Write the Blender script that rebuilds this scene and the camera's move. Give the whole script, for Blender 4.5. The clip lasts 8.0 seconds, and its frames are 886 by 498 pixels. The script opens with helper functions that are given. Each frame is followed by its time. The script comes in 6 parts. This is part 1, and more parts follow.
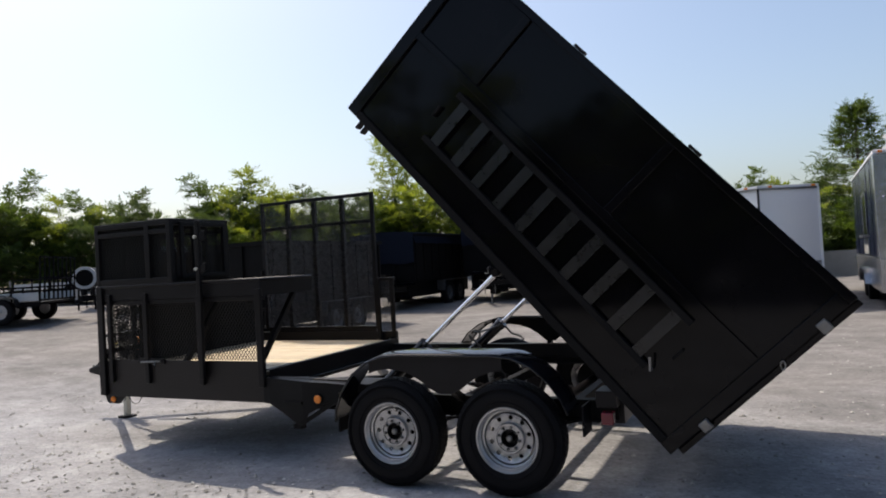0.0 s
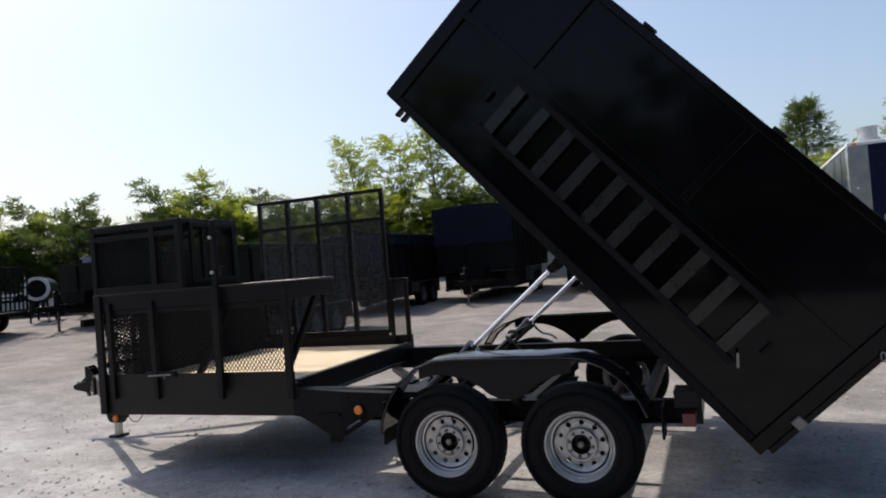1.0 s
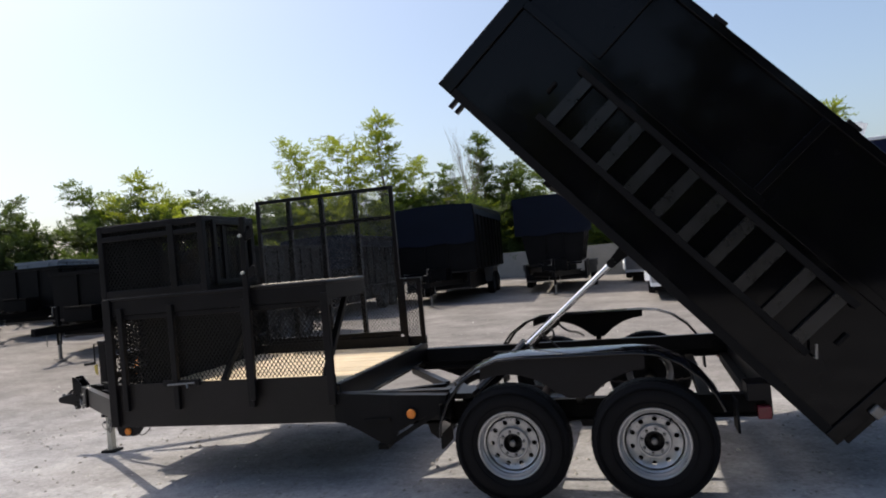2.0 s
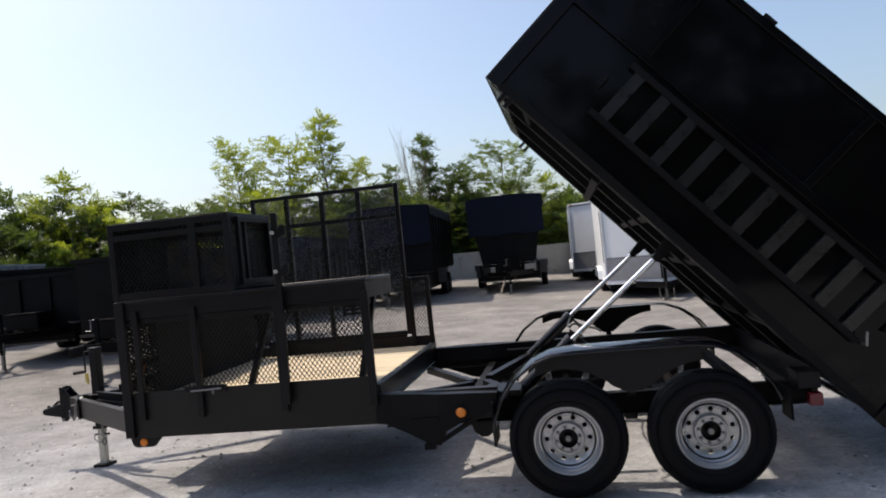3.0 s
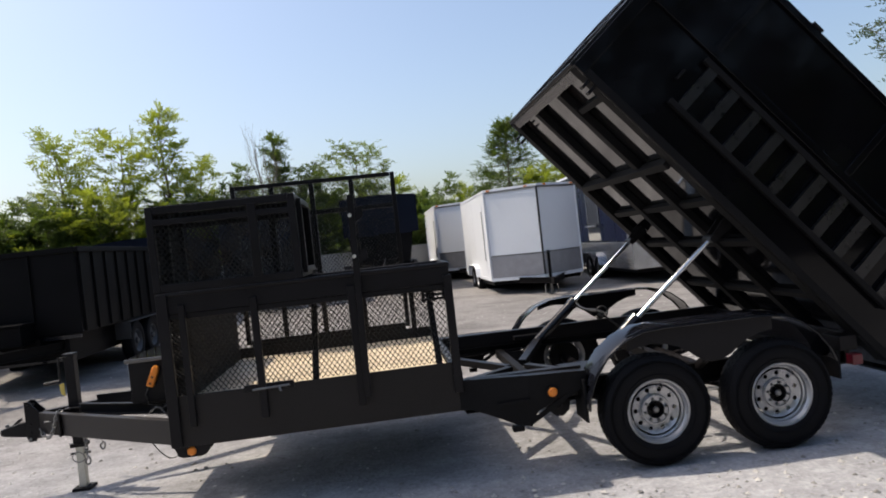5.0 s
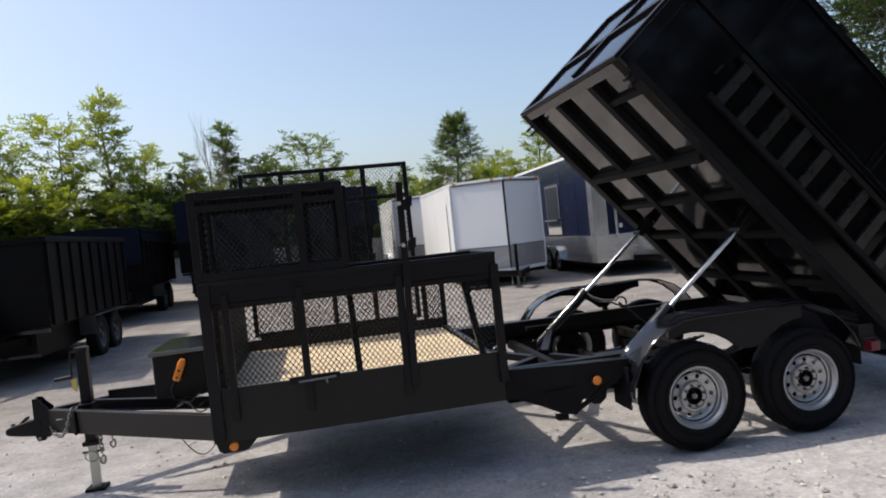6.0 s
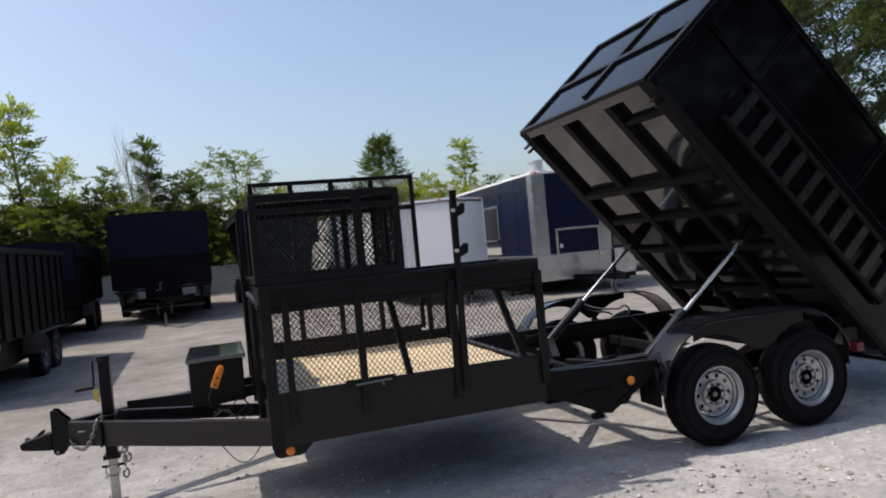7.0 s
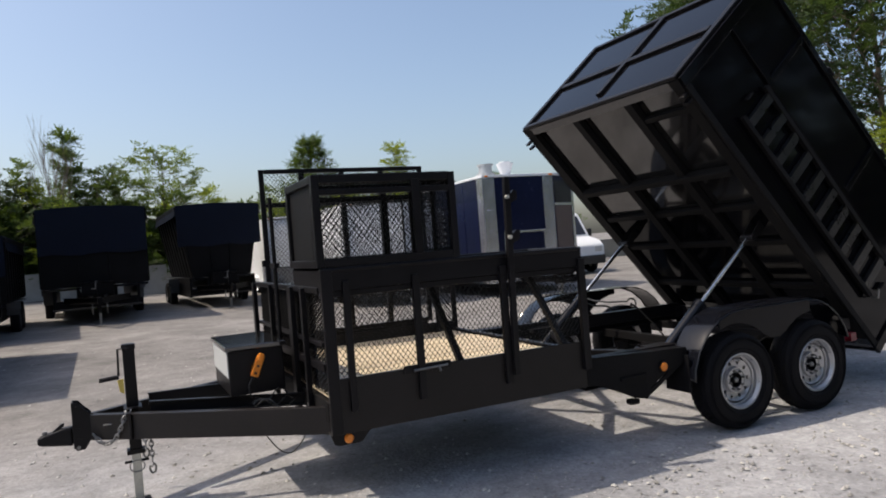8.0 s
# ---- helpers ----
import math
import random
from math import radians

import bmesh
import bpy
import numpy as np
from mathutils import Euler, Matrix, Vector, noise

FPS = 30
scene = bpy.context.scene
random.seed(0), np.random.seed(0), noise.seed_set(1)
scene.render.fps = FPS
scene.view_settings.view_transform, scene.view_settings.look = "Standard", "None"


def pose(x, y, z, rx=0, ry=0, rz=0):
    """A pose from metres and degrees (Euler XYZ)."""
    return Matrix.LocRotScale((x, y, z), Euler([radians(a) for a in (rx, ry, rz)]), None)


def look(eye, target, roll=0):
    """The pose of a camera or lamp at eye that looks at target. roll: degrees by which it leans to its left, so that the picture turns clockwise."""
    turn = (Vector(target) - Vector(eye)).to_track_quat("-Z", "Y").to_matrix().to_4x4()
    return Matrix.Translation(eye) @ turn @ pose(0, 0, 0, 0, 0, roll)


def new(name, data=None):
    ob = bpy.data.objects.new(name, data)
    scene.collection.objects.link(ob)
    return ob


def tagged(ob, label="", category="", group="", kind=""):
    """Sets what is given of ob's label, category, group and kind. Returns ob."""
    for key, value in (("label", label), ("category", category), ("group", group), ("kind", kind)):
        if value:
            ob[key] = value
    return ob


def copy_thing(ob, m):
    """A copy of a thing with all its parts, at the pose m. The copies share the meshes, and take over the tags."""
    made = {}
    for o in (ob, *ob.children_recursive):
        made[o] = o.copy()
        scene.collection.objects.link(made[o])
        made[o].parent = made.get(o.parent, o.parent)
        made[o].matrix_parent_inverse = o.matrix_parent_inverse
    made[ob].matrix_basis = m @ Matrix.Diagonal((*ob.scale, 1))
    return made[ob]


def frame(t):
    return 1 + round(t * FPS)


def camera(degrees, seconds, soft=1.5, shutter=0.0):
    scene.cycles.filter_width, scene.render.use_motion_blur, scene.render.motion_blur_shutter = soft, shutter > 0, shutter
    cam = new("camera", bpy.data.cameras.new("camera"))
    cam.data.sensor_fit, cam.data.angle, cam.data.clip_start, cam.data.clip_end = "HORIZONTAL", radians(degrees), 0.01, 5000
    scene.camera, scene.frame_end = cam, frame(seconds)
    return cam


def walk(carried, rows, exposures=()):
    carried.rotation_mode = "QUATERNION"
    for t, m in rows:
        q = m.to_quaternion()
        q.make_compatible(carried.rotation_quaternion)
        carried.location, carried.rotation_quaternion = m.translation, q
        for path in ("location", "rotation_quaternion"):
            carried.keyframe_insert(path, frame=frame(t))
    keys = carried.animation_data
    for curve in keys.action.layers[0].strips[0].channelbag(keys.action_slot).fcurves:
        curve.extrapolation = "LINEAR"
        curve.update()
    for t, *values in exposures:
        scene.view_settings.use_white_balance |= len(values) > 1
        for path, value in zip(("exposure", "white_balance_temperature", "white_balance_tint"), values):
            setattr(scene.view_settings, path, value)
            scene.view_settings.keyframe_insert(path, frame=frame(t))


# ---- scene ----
cam = camera(65.3, 8.0, soft=1.9)
PATH = [
    (0, (2.648, -4.443, 1.625), (1.782, -2.64, 1.666), -3.3),
    (0.5, (2.228, -4.435, 1.643), (1.433, -2.6, 1.683), -4.0),
    (1, (1.824, -4.406, 1.634), (1.092, -2.545, 1.672), -4.6),
    (1.5, (1.39, -4.488, 1.654), (0.749, -2.594, 1.687), -5.0),
    (2, (0.943, -4.529, 1.661), (0.395, -2.606, 1.692), -5.2),
    (3.5, (-0.369, -4.704, 1.705), (-0.583, -2.716, 1.721), -5.9),
    (4, (-0.905, -4.731, 1.684), (-0.966, -2.732, 1.702), -5.9),
    (5.3, (-2.066, -4.62, 1.749), (-1.824, -2.635, 1.716), -6.1),
    (5.5, (-2.229, -4.572, 1.753), (-1.951, -2.592, 1.715), -5.9),
    (6, (-2.575, -4.539, 1.781), (-2.215, -2.573, 1.724), -5.9),
    (6.5, (-3.171, -4.488, 1.758), (-2.652, -2.557, 1.72), -5.4),
    (7, (-3.59, -4.461, 1.757), (-2.97, -2.56, 1.742), -5.3),
    (7.5, (-4.084, -4.328, 1.725), (-3.339, -2.472, 1.724), -4.9),
    (8, (-4.505, -4.088, 1.691), (-3.654, -2.278, 1.675), -4.4),
]
walk(cam, [(t, look(eye, target, roll)) for t, eye, target, roll in PATH],
     exposures=[(0.0, 0.23), (2.0, 0.28), (4.0, 0.38), (5.5, 0.37), (7.0, 0.28), (8.0, 0.24)])

# ---------------------------------------------------------------- world and sun
# sunlight travels along (0.57, -0.25, -1): high sun, ahead of the trailer and a little behind it
SUN_EL, SUN_AZ = math.atan2(1.0, math.hypot(0.57, 0.25)), math.atan2(-0.57, 0.25)
world = bpy.data.worlds.new("sky")
scene.world = world
world.use_nodes = True
sky = world.node_tree.nodes.new("ShaderNodeTexSky")
sky.sky_type, sky.sun_disc = "NISHITA", False
sky.sun_elevation, sky.sun_rotation = SUN_EL, SUN_AZ
sky.air_density, sky.dust_density, sky.ozone_density = 1.0, 3.2, 1.2
back = world.node_tree.nodes["Background"]
back.inputs["Strength"].default_value = 0.15
world.node_tree.links.new(sky.outputs[0], back.inputs["Color"])
sun = new("sun", bpy.data.lights.new("sun", "SUN"))
sun.data.energy, sun.data.angle, sun.data.color = 3.7, radians(0.6), (1.0, 0.885, 0.735)
sun.matrix_world = look((-20, 10, 35), (-20 + 0.57 * 35, 10 - 0.25 * 35, 0))


# ---------------------------------------------------------------- materials
def material(name, color, rough=0.6, metal=0.0, vary=0.15, scale=6.0, fine=80.0, bump=0.1, coat=0.0, island=0.0, spread=0.0, even=0.12, spec=0.5):
    """A procedural surface: two scales of colour change, bump, and optional change from piece to piece."""
    m = bpy.data.materials.new(name)
    m.use_nodes = True
    nt = m.node_tree
    n, l = nt.nodes, nt.links
    p = n["Principled BSDF"]
    p.inputs["Metallic"].default_value = metal
    p.inputs["Coat Weight"].default_value = coat
    p.inputs["Coat Roughness"].default_value = 0.12
    p.inputs["Specular IOR Level"].default_value = spec
    co = n.new("ShaderNodeTexCoord")
    big, small = n.new("ShaderNodeTexNoise"), n.new("ShaderNodeTexNoise")
    big.inputs["Scale"].default_value, big.inputs["Detail"].default_value = scale, 6
    small.inputs["Scale"].default_value, small.inputs["Detail"].default_value = fine, 4
    l.new(co.outputs["Object"], big.inputs["Vector"])
    l.new(co.outputs["Object"], small.inputs["Vector"])
    ramp = n.new("ShaderNodeValToRGB")
    ramp.color_ramp.elements[0].position, ramp.color_ramp.elements[1].position = 0.3, 0.7
    ramp.color_ramp.elements[0].color = (*[c * (1 - vary) for c in color], 1)
    ramp.color_ramp.elements[1].color = (*[min(1, c * (1 + vary)) for c in color], 1)
    mix = n.new("ShaderNodeMath")
    mix.operation = "MULTIPLY_ADD"
    mix.inputs[1].default_value, mix.inputs[2].default_value = 0.45, 0.0
    l.new(small.outputs["Fac"], mix.inputs[0])
    add = n.new("ShaderNodeMath")
    add.operation = "MULTIPLY_ADD"
    add.inputs[1].default_value = 0.55
    l.new(big.outputs["Fac"], add.inputs[0])
    l.new(mix.outputs[0], add.inputs[2])
    l.new(add.outputs[0], ramp.inputs[0])
    out = ramp.outputs[0]
    if spread or island:
        hsv = n.new("ShaderNodeHueSaturation")
        val = n.new("ShaderNodeMapRange")
        s = spread or island
        val.inputs["To Min"].default_value, val.inputs["To Max"].default_value = 1 - s, 1 + s
        src = n.new("ShaderNodeObjectInfo").outputs["Random"] if spread else n.new("ShaderNodeNewGeometry").outputs["Random Per Island"]
        l.new(src, val.inputs["Value"])
        l.new(val.outputs[0], hsv.inputs["Value"])
        l.new(out, hsv.inputs["Color"])
        out = hsv.outputs[0]
    l.new(out, p.inputs["Base Color"])
    rr = n.new("ShaderNodeMapRange")
    rr.inputs["To Min"].default_value, rr.inputs["To Max"].default_value = max(0.02, rough - even), min(1, rough + even)
    l.new(add.outputs[0], rr.inputs["Value"])
    l.new(rr.outputs[0], p.inputs["Roughness"])
    if bump:
        b = n.new("ShaderNodeBump")
        b.inputs["Strength"].default_value, b.inputs["Distance"].default_value = bump, 0.01
        l.new(small.outputs["Fac"], b.inputs["Height"])
        l.new(b.outputs[0], p.inputs["Normal"])
    return m


def leaf_material(name, color, thin=0.42):
    m = material(name, color, 0.55, vary=0.35, scale=0.8, fine=9.0, bump=0.0, island=0.35)
    nt = m.node_tree
    p, o = nt.nodes["Principled BSDF"], nt.nodes["Material Output"]
    t = nt.nodes.new("ShaderNodeBsdfTranslucent")
    t.inputs["Color"].default_value = (color[0] * 2.6, color[1] * 2.4, color[2] * 1.1, 1)
    mx = nt.nodes.new("ShaderNodeMixShader")
    mx.inputs[0].default_value = thin
    nt.links.new(p.outputs[0], mx.inputs[1])
    nt.links.new(t.outputs[0], mx.inputs[2])
    nt.links.new(mx.outputs[0], o.inputs["Surface"])
    return m


BLACK = material("black_paint", (0.0090, 0.0082, 0.0092), 0.36, vary=0.4, scale=3, fine=160, bump=0.05, spec=0.16)
DUSTY = material("dusty_black_frame_paint", (0.0098, 0.0080, 0.0078), 0.45, vary=0.45, scale=2.5, fine=90, bump=0.08, spec=0.28)
GLOSS = material("glossy_black_paint", (0.0050, 0.0056, 0.0085), 0.10, vary=0.4, scale=2, fine=40, bump=0.015, coat=0.12, even=0.04, spec=0.30)
BEDPAINT = material("black_bed_paint", (0.0035, 0.0033, 0.0042), 0.075, vary=0.4, scale=1.3, fine=3.5, bump=0.03, even=0.03, spec=0.15)
PRIMER = material("mill_steel_floor_plate", (0.105, 0.100, 0.099), 0.22, metal=0.3, vary=0.16, scale=1.5, fine=26, bump=0.02, even=0.05, spec=0.6)
BEDFLOOR = material("glossy_black_floor_plate", (0.010, 0.0095, 0.0095), 0.05, vary=0.25, scale=1.5, fine=4, bump=0.012, even=0.02, spec=0.9, coat=0.5)
UNDER = material("black_chassis_paint", (0.0070, 0.0066, 0.0070), 0.6, vary=0.4, scale=4, fine=60, bump=0.05, spec=0.12)
RUBBER = material("tyre_rubber", (0.0065, 0.0065, 0.0078), 0.62, vary=0.3, scale=9, fine=120, bump=0.15, spec=0.10)
RIM = material("silver_wheel_paint", (0.40, 0.40, 0.41), 0.30, metal=0.6, vary=0.10, scale=8, fine=90, bump=0.05)
CHROME = material("chrome_rod", (0.8, 0.8, 0.82), 0.12, metal=1.0, vary=0.04, bump=0.0)
STEEL = material("bare_steel", (0.20, 0.20, 0.20), 0.4, metal=0.8, vary=0.2, bump=0.1)
ZINC = material("galvanised_steel", (0.55, 0.54, 0.48), 0.45, metal=0.5, vary=0.2, bump=0.1)
WOOD = material("pine_plank", (0.60, 0.495, 0.335), 0.48, vary=0.14, scale=5, fine=50, bump=0.20, spread=0.12, spec=0.75)
AMBER = material("amber_lens", (0.75, 0.22, 0.02), 0.25, vary=0.1, bump=0.0)
RED = material("red_lens", (0.12, 0.008, 0.016), 0.25, vary=0.1, bump=0.0)
ORANGE = material("orange_plastic", (0.85, 0.26, 0.02), 0.45, vary=0.08, bump=0.05)
YELLOW = material("yellow_plastic", (0.65, 0.48, 0.10), 0.5, vary=0.1, bump=0.0)
HOSE = material("rubber_hose", (0.015, 0.015, 0.015), 0.5, vary=0.2, bump=0.0)
TARP = material("dark_blue_tarp", (0.0045, 0.0085, 0.024), 0.55, vary=0.25, scale=1.2, fine=12, bump=0.25, spec=0.25)
FARBLACK = material("black_trailer_paint", (0.0050, 0.0047, 0.0053), 0.45, vary=0.4, scale=2, fine=40, bump=0.05, spec=0.08)
MESH = material("black_mesh_paint", (0.008, 0.008, 0.008), 0.4, vary=0.3, scale=20, fine=90, bump=0.0, spec=0.3)
GLINT = material("black_gate_mesh", (0.010, 0.010, 0.010), 0.28, vary=0.3, scale=20, fine=90, bump=0.0, even=0.08, spec=0.6)
FARRIM = material("dark_wheel_paint", (0.05, 0.05, 0.053), 0.5, vary=0.1, bump=0.05)
GREYBOX = material("blue_grey_panel_paint", (0.16, 0.19, 0.23), 0.5, vary=0.15, scale=2, fine=30, bump=0.05)
PALE = material("pale_grey_panel", (0.46, 0.47, 0.47), 0.5, vary=0.08, scale=6, fine=50, bump=0.05)
WHITE = material("white_aluminium_skin", (0.72, 0.74, 0.77), 0.35, vary=0.04, scale=1.0, fine=30, bump=0.03)
GREYSKIN = material("grey_stone_guard", (0.30, 0.30, 0.32), 0.45, metal=0.5, vary=0.15, scale=5, fine=70, bump=0.15)
NAVY = material("navy_aluminium_skin", (0.0055, 0.0085, 0.031), 0.25, vary=0.25, scale=1.2, fine=10, bump=0.04, spec=0.22)
ALLOY = material("polished_trim", (0.62, 0.62, 0.63), 0.35, metal=0.7, vary=0.2, scale=8, fine=60, bump=0.1)
BRUSHED = material("brushed_aluminium_skirt", (0.50, 0.51, 0.53), 0.24, metal=0.85, vary=0.30, scale=2.6, fine=14, bump=0.25, even=0.10)
RUSSET = material("brown_hatch_panel", (0.085, 0.055, 0.052), 0.4, vary=0.2, scale=2, fine=40, bump=0.05)
GLASS = material("dark_glass", (0.02, 0.02, 0.025), 0.06, vary=0.1, bump=0.0)
CONCRETE = material("concrete", (0.28, 0.27, 0.25), 0.85, vary=0.18, scale=2, fine=40, bump=0.3)
BARK = material("bark", (0.12, 0.095, 0.07), 0.9, vary=0.3, scale=6, fine=60, bump=0.5)
DEADWOOD = material("bare_twigs", (0.16, 0.13, 0.10), 0.9, vary=0.2, bump=0.2)
LEAF_A = leaf_material("leaf_green", (0.050, 0.082, 0.016), 0.36)
LEAF_B = leaf_material("leaf_yellow_green", (0.125, 0.165, 0.030), 0.55)
LEAF_D = leaf_material("leaf_deep_green", (0.030, 0.053, 0.014), 0.36)
LEAF_E = leaf_material("leaf_mid_green", (0.080, 0.115, 0.027), 0.45)
LEAF_C = leaf_material("leaf_dark_green", (0.042, 0.068, 0.022), 0.38)
RUNG = material("worn_black_rung", (0.011, 0.0105, 0.011), 0.3, vary=0.5, scale=5, fine=20, bump=0.15, spec=0.45)
STONE = material("limestone_chip", (0.33, 0.32, 0.305), 0.9, vary=0.2, scale=20, fine=200, bump=0.2, island=0.45)


def gravel_material():
    m = material("crushed_limestone", (0.312, 0.313, 0.327), 0.95, vary=0.10, scale=0.35, fine=45, bump=0.0, spec=0.2)
    nt = m.node_tree
    n, l = nt.nodes, nt.links
    p = n["Principled BSDF"]
    co = n["Texture Coordinate"]
    # worn wheel tracks and dusty patches
    patch = n.new("ShaderNodeTexNoise")
    patch.inputs["Scale"].default_value, patch.inputs["Detail"].default_value = 1.4, 9
    patch.inputs["Roughness"].default_value = 0.7
    mp = n.new("ShaderNodeMapping")
    mp.inputs["Scale"].default_value = (0.55, 0.75, 1.0)
    l.new(co.outputs["Object"], mp.inputs["Vector"])
    l.new(mp.outputs[0], patch.inputs["Vector"])
    chips = n.new("ShaderNodeTexVoronoi")
    chips.inputs["Scale"].default_value = 38
    l.new(co.outputs["Object"], chips.inputs["Vector"])
    chips2 = n.new("ShaderNodeTexVoronoi")
    chips2.inputs["Scale"].default_value = 14
    l.new(co.outputs["Object"], chips2.inputs["Vector"])
    r1 = n.new("ShaderNodeMapRange")
    r1.inputs["From Min"].default_value, r1.inputs["From Max"].default_value = 0.3, 0.7
    r1.inputs["To Min"].default_value, r1.inputs["To Max"].default_value = 0.63, 1.34
    l.new(patch.outputs["Fac"], r1.inputs["Value"])
    r2 = n.new("ShaderNodeMapRange")
    r2.inputs["From Max"].default_value = 1.0
    r2.inputs["To Min"].default_value, r2.inputs["To Max"].default_value = 0.84, 1.12
    l.new(chips.outputs["Color"], r2.inputs["Value"])
    mul = n.new("ShaderNodeMath")
    mul.operation = "MULTIPLY"
    l.new(r1.outputs[0], mul.inputs[0])
    l.new(r2.outputs[0], mul.inputs[1])
    # scuffed streaks along the drive and scattered dark specks
    mp2 = n.new("ShaderNodeMapping")
    mp2.inputs["Scale"].default_value = (1.0, 1.25, 1.0)
    mp2.inputs["Rotation"].default_value = (0, 0, 0.12)
    l.new(co.outputs["Object"], mp2.inputs["Vector"])
    streak = n.new("ShaderNodeTexNoise")
    streak.inputs["Scale"].default_value, streak.inputs["Detail"].default_value, streak.inputs["Roughness"].default_value = 2.6, 10, 0.8
    l.new(mp2.outputs[0], streak.inputs["Vector"])
    r3 = n.new("ShaderNodeMapRange")
    r3.inputs["From Min"].default_value, r3.inputs["From Max"].default_value = 0.32, 0.68
    r3.inputs["To Min"].default_value, r3.inputs["To Max"].default_value = 0.76, 1.20
    l.new(streak.outputs["Fac"], r3.inputs["Value"])
    speck = n.new("ShaderNodeTexNoise")
    speck.inputs["Scale"].default_value, speck.inputs["Detail"].default_value = 17.0, 5
    l.new(co.outputs["Object"], speck.inputs["Vector"])
    r4 = n.new("ShaderNodeMapRange")
    r4.inputs["From Min"].default_value, r4.inputs["From Max"].default_value = 0.62, 0.72
    r4.inputs["To Min"].default_value, r4.inputs["To Max"].default_value = 1.0, 0.60
    l.new(speck.outputs["Fac"], r4.inputs["Value"])
    m34 = n.new("ShaderNodeMath")
    m34.operation = "MULTIPLY"
    l.new(r3.outputs[0], m34.inputs[0])
    l.new(r4.outputs[0], m34.inputs[1])
    mul2 = n.new("ShaderNodeMath")
    mul2.operation = "MULTIPLY"
    l.new(mul.outputs[0], mul2.inputs[0])
    l.new(m34.outputs[0], mul2.inputs[1])
    mul = mul2
    # loose pale stone along the walk gives way to a browner, packed drive further in
    sep = n.new("ShaderNodeSeparateXYZ")
    l.new(co.outputs["Object"], sep.inputs[0])
    edge = n.new("ShaderNodeTexNoise")
    edge.inputs["Scale"].default_value, edge.inputs["Detail"].default_value = 0.55, 6
    l.new(co.outputs["Object"], edge.inputs["Vector"])
    way = n.new("ShaderNodeMath")
    way.operation = "MULTIPLY_ADD"
    way.inputs[1].default_value = 4.0
    l.new(edge.outputs["Fac"], way.inputs[0])
    l.new(sep.outputs["Y"], way.inputs[2])
    packed = n.new("ShaderNodeMapRange")
    packed.inputs["From Min"].default_value, packed.inputs["From Max"].default_value = 2.2, 6.5
    l.new(way.outputs[0], packed.inputs["Value"])
    drive = n.new("ShaderNodeMix")
    drive.data_type = "RGBA"
    drive.inputs[7].default_value = (0.200, 0.190, 0.184, 1)
    l.new(packed.outputs[0], drive.inputs[0])
    hsv = n.new("ShaderNodeHueSaturation")
    l.new(mul.outputs[0], hsv.inputs["Value"])
    old = p.inputs["Base Color"].links[0].from_socket
    l.new(old, drive.inputs[6])
    l.new(drive.outputs[2], hsv.inputs["Color"])
    l.new(hsv.outputs[0], p.inputs["Base Color"])
    ad = n.new("ShaderNodeMath")
    ad.operation = "ADD"
    l.new(chips.outputs["Distance"], ad.inputs[0])
    l.new(chips2.outputs["Distance"], ad.inputs[1])
    ad2 = n.new("ShaderNodeMath")
    ad2.operation = "ADD"
    l.new(ad.outputs[0], ad2.inputs[0])
    l.new(patch.outputs["Fac"], ad2.inputs[1])
    b = n.new("ShaderNodeBump")
    b.inputs["Strength"].default_value, b.inputs["Distance"].default_value = 0.35, 0.012
    l.new(ad2.outputs[0], b.inputs["Height"])
    l.new(b.outputs[0], p.inputs["Normal"])
    return m


GRAVEL = gravel_material()


# ---------------------------------------------------------------- building helpers
def box(bm, x0, x1, y0, y1, z0, z1):
    v = [bm.verts.new((x, y, z)) for x in (x0, x1) for y in (y0, y1) for z in (z0, z1)]
    for f in ((0, 1, 3, 2), (4, 6, 7, 5), (0, 4, 5, 1), (2, 3, 7, 6), (0, 2, 6, 4), (1, 5, 7, 3)):
        bm.faces.new([v[i] for i in f])
    return v


def beam(bm, p, q, w, h, up=(0, 0, 1)):
    """A bar of section w by h from p to q; h lies along up."""
    p, q, up = Vector(p), Vector(q), Vector(up)
    d = (q - p).normalized()
    side = d.cross(up)
    if side.length < 1e-4:
        side = d.cross(Vector((0, 1, 0)))
    side.normalize()
    u = side.cross(d)
    v = [bm.verts.new(c + side * a * w / 2 + u * b * h / 2) for c in (p, q) for a in (-1, 1) for b in (-1, 1)]
    for f in ((0, 1, 3, 2), (4, 6, 7, 5), (0, 4, 5, 1), (2, 3, 7, 6), (0, 2, 6, 4), (1, 5, 7, 3)):
        bm.faces.new([v[i] for i in f])


def channel(bm, p, q, h, flange, t, side):
    """A C-channel from p to q in one piece: web h high, flanges to the given side (+1 or -1)."""
    p, q = Vector(p), Vector(q)
    d = (q - p).normalized()
    s = d.cross(Vector((0, 0, 1))).normalized() * side
    z = Vector((0, 0, 1))
    a, b = h / 2, h / 2 - t
    prof = [(0, -a), (flange, -a), (flange, -b), (t, -b), (t, b), (flange, b), (flange, a), (0, a)]
    rings = [[bm.verts.new(c + s * u + z * v) for u, v in prof] for c in (p, q)]
    n = len(prof)
    for i in range(n):
        k = (i + 1) % n
        bm.faces.new((rings[0][i], rings[0][k], rings[1][k], rings[1][i]))
    for r in rings:
        bm.faces.new(r)


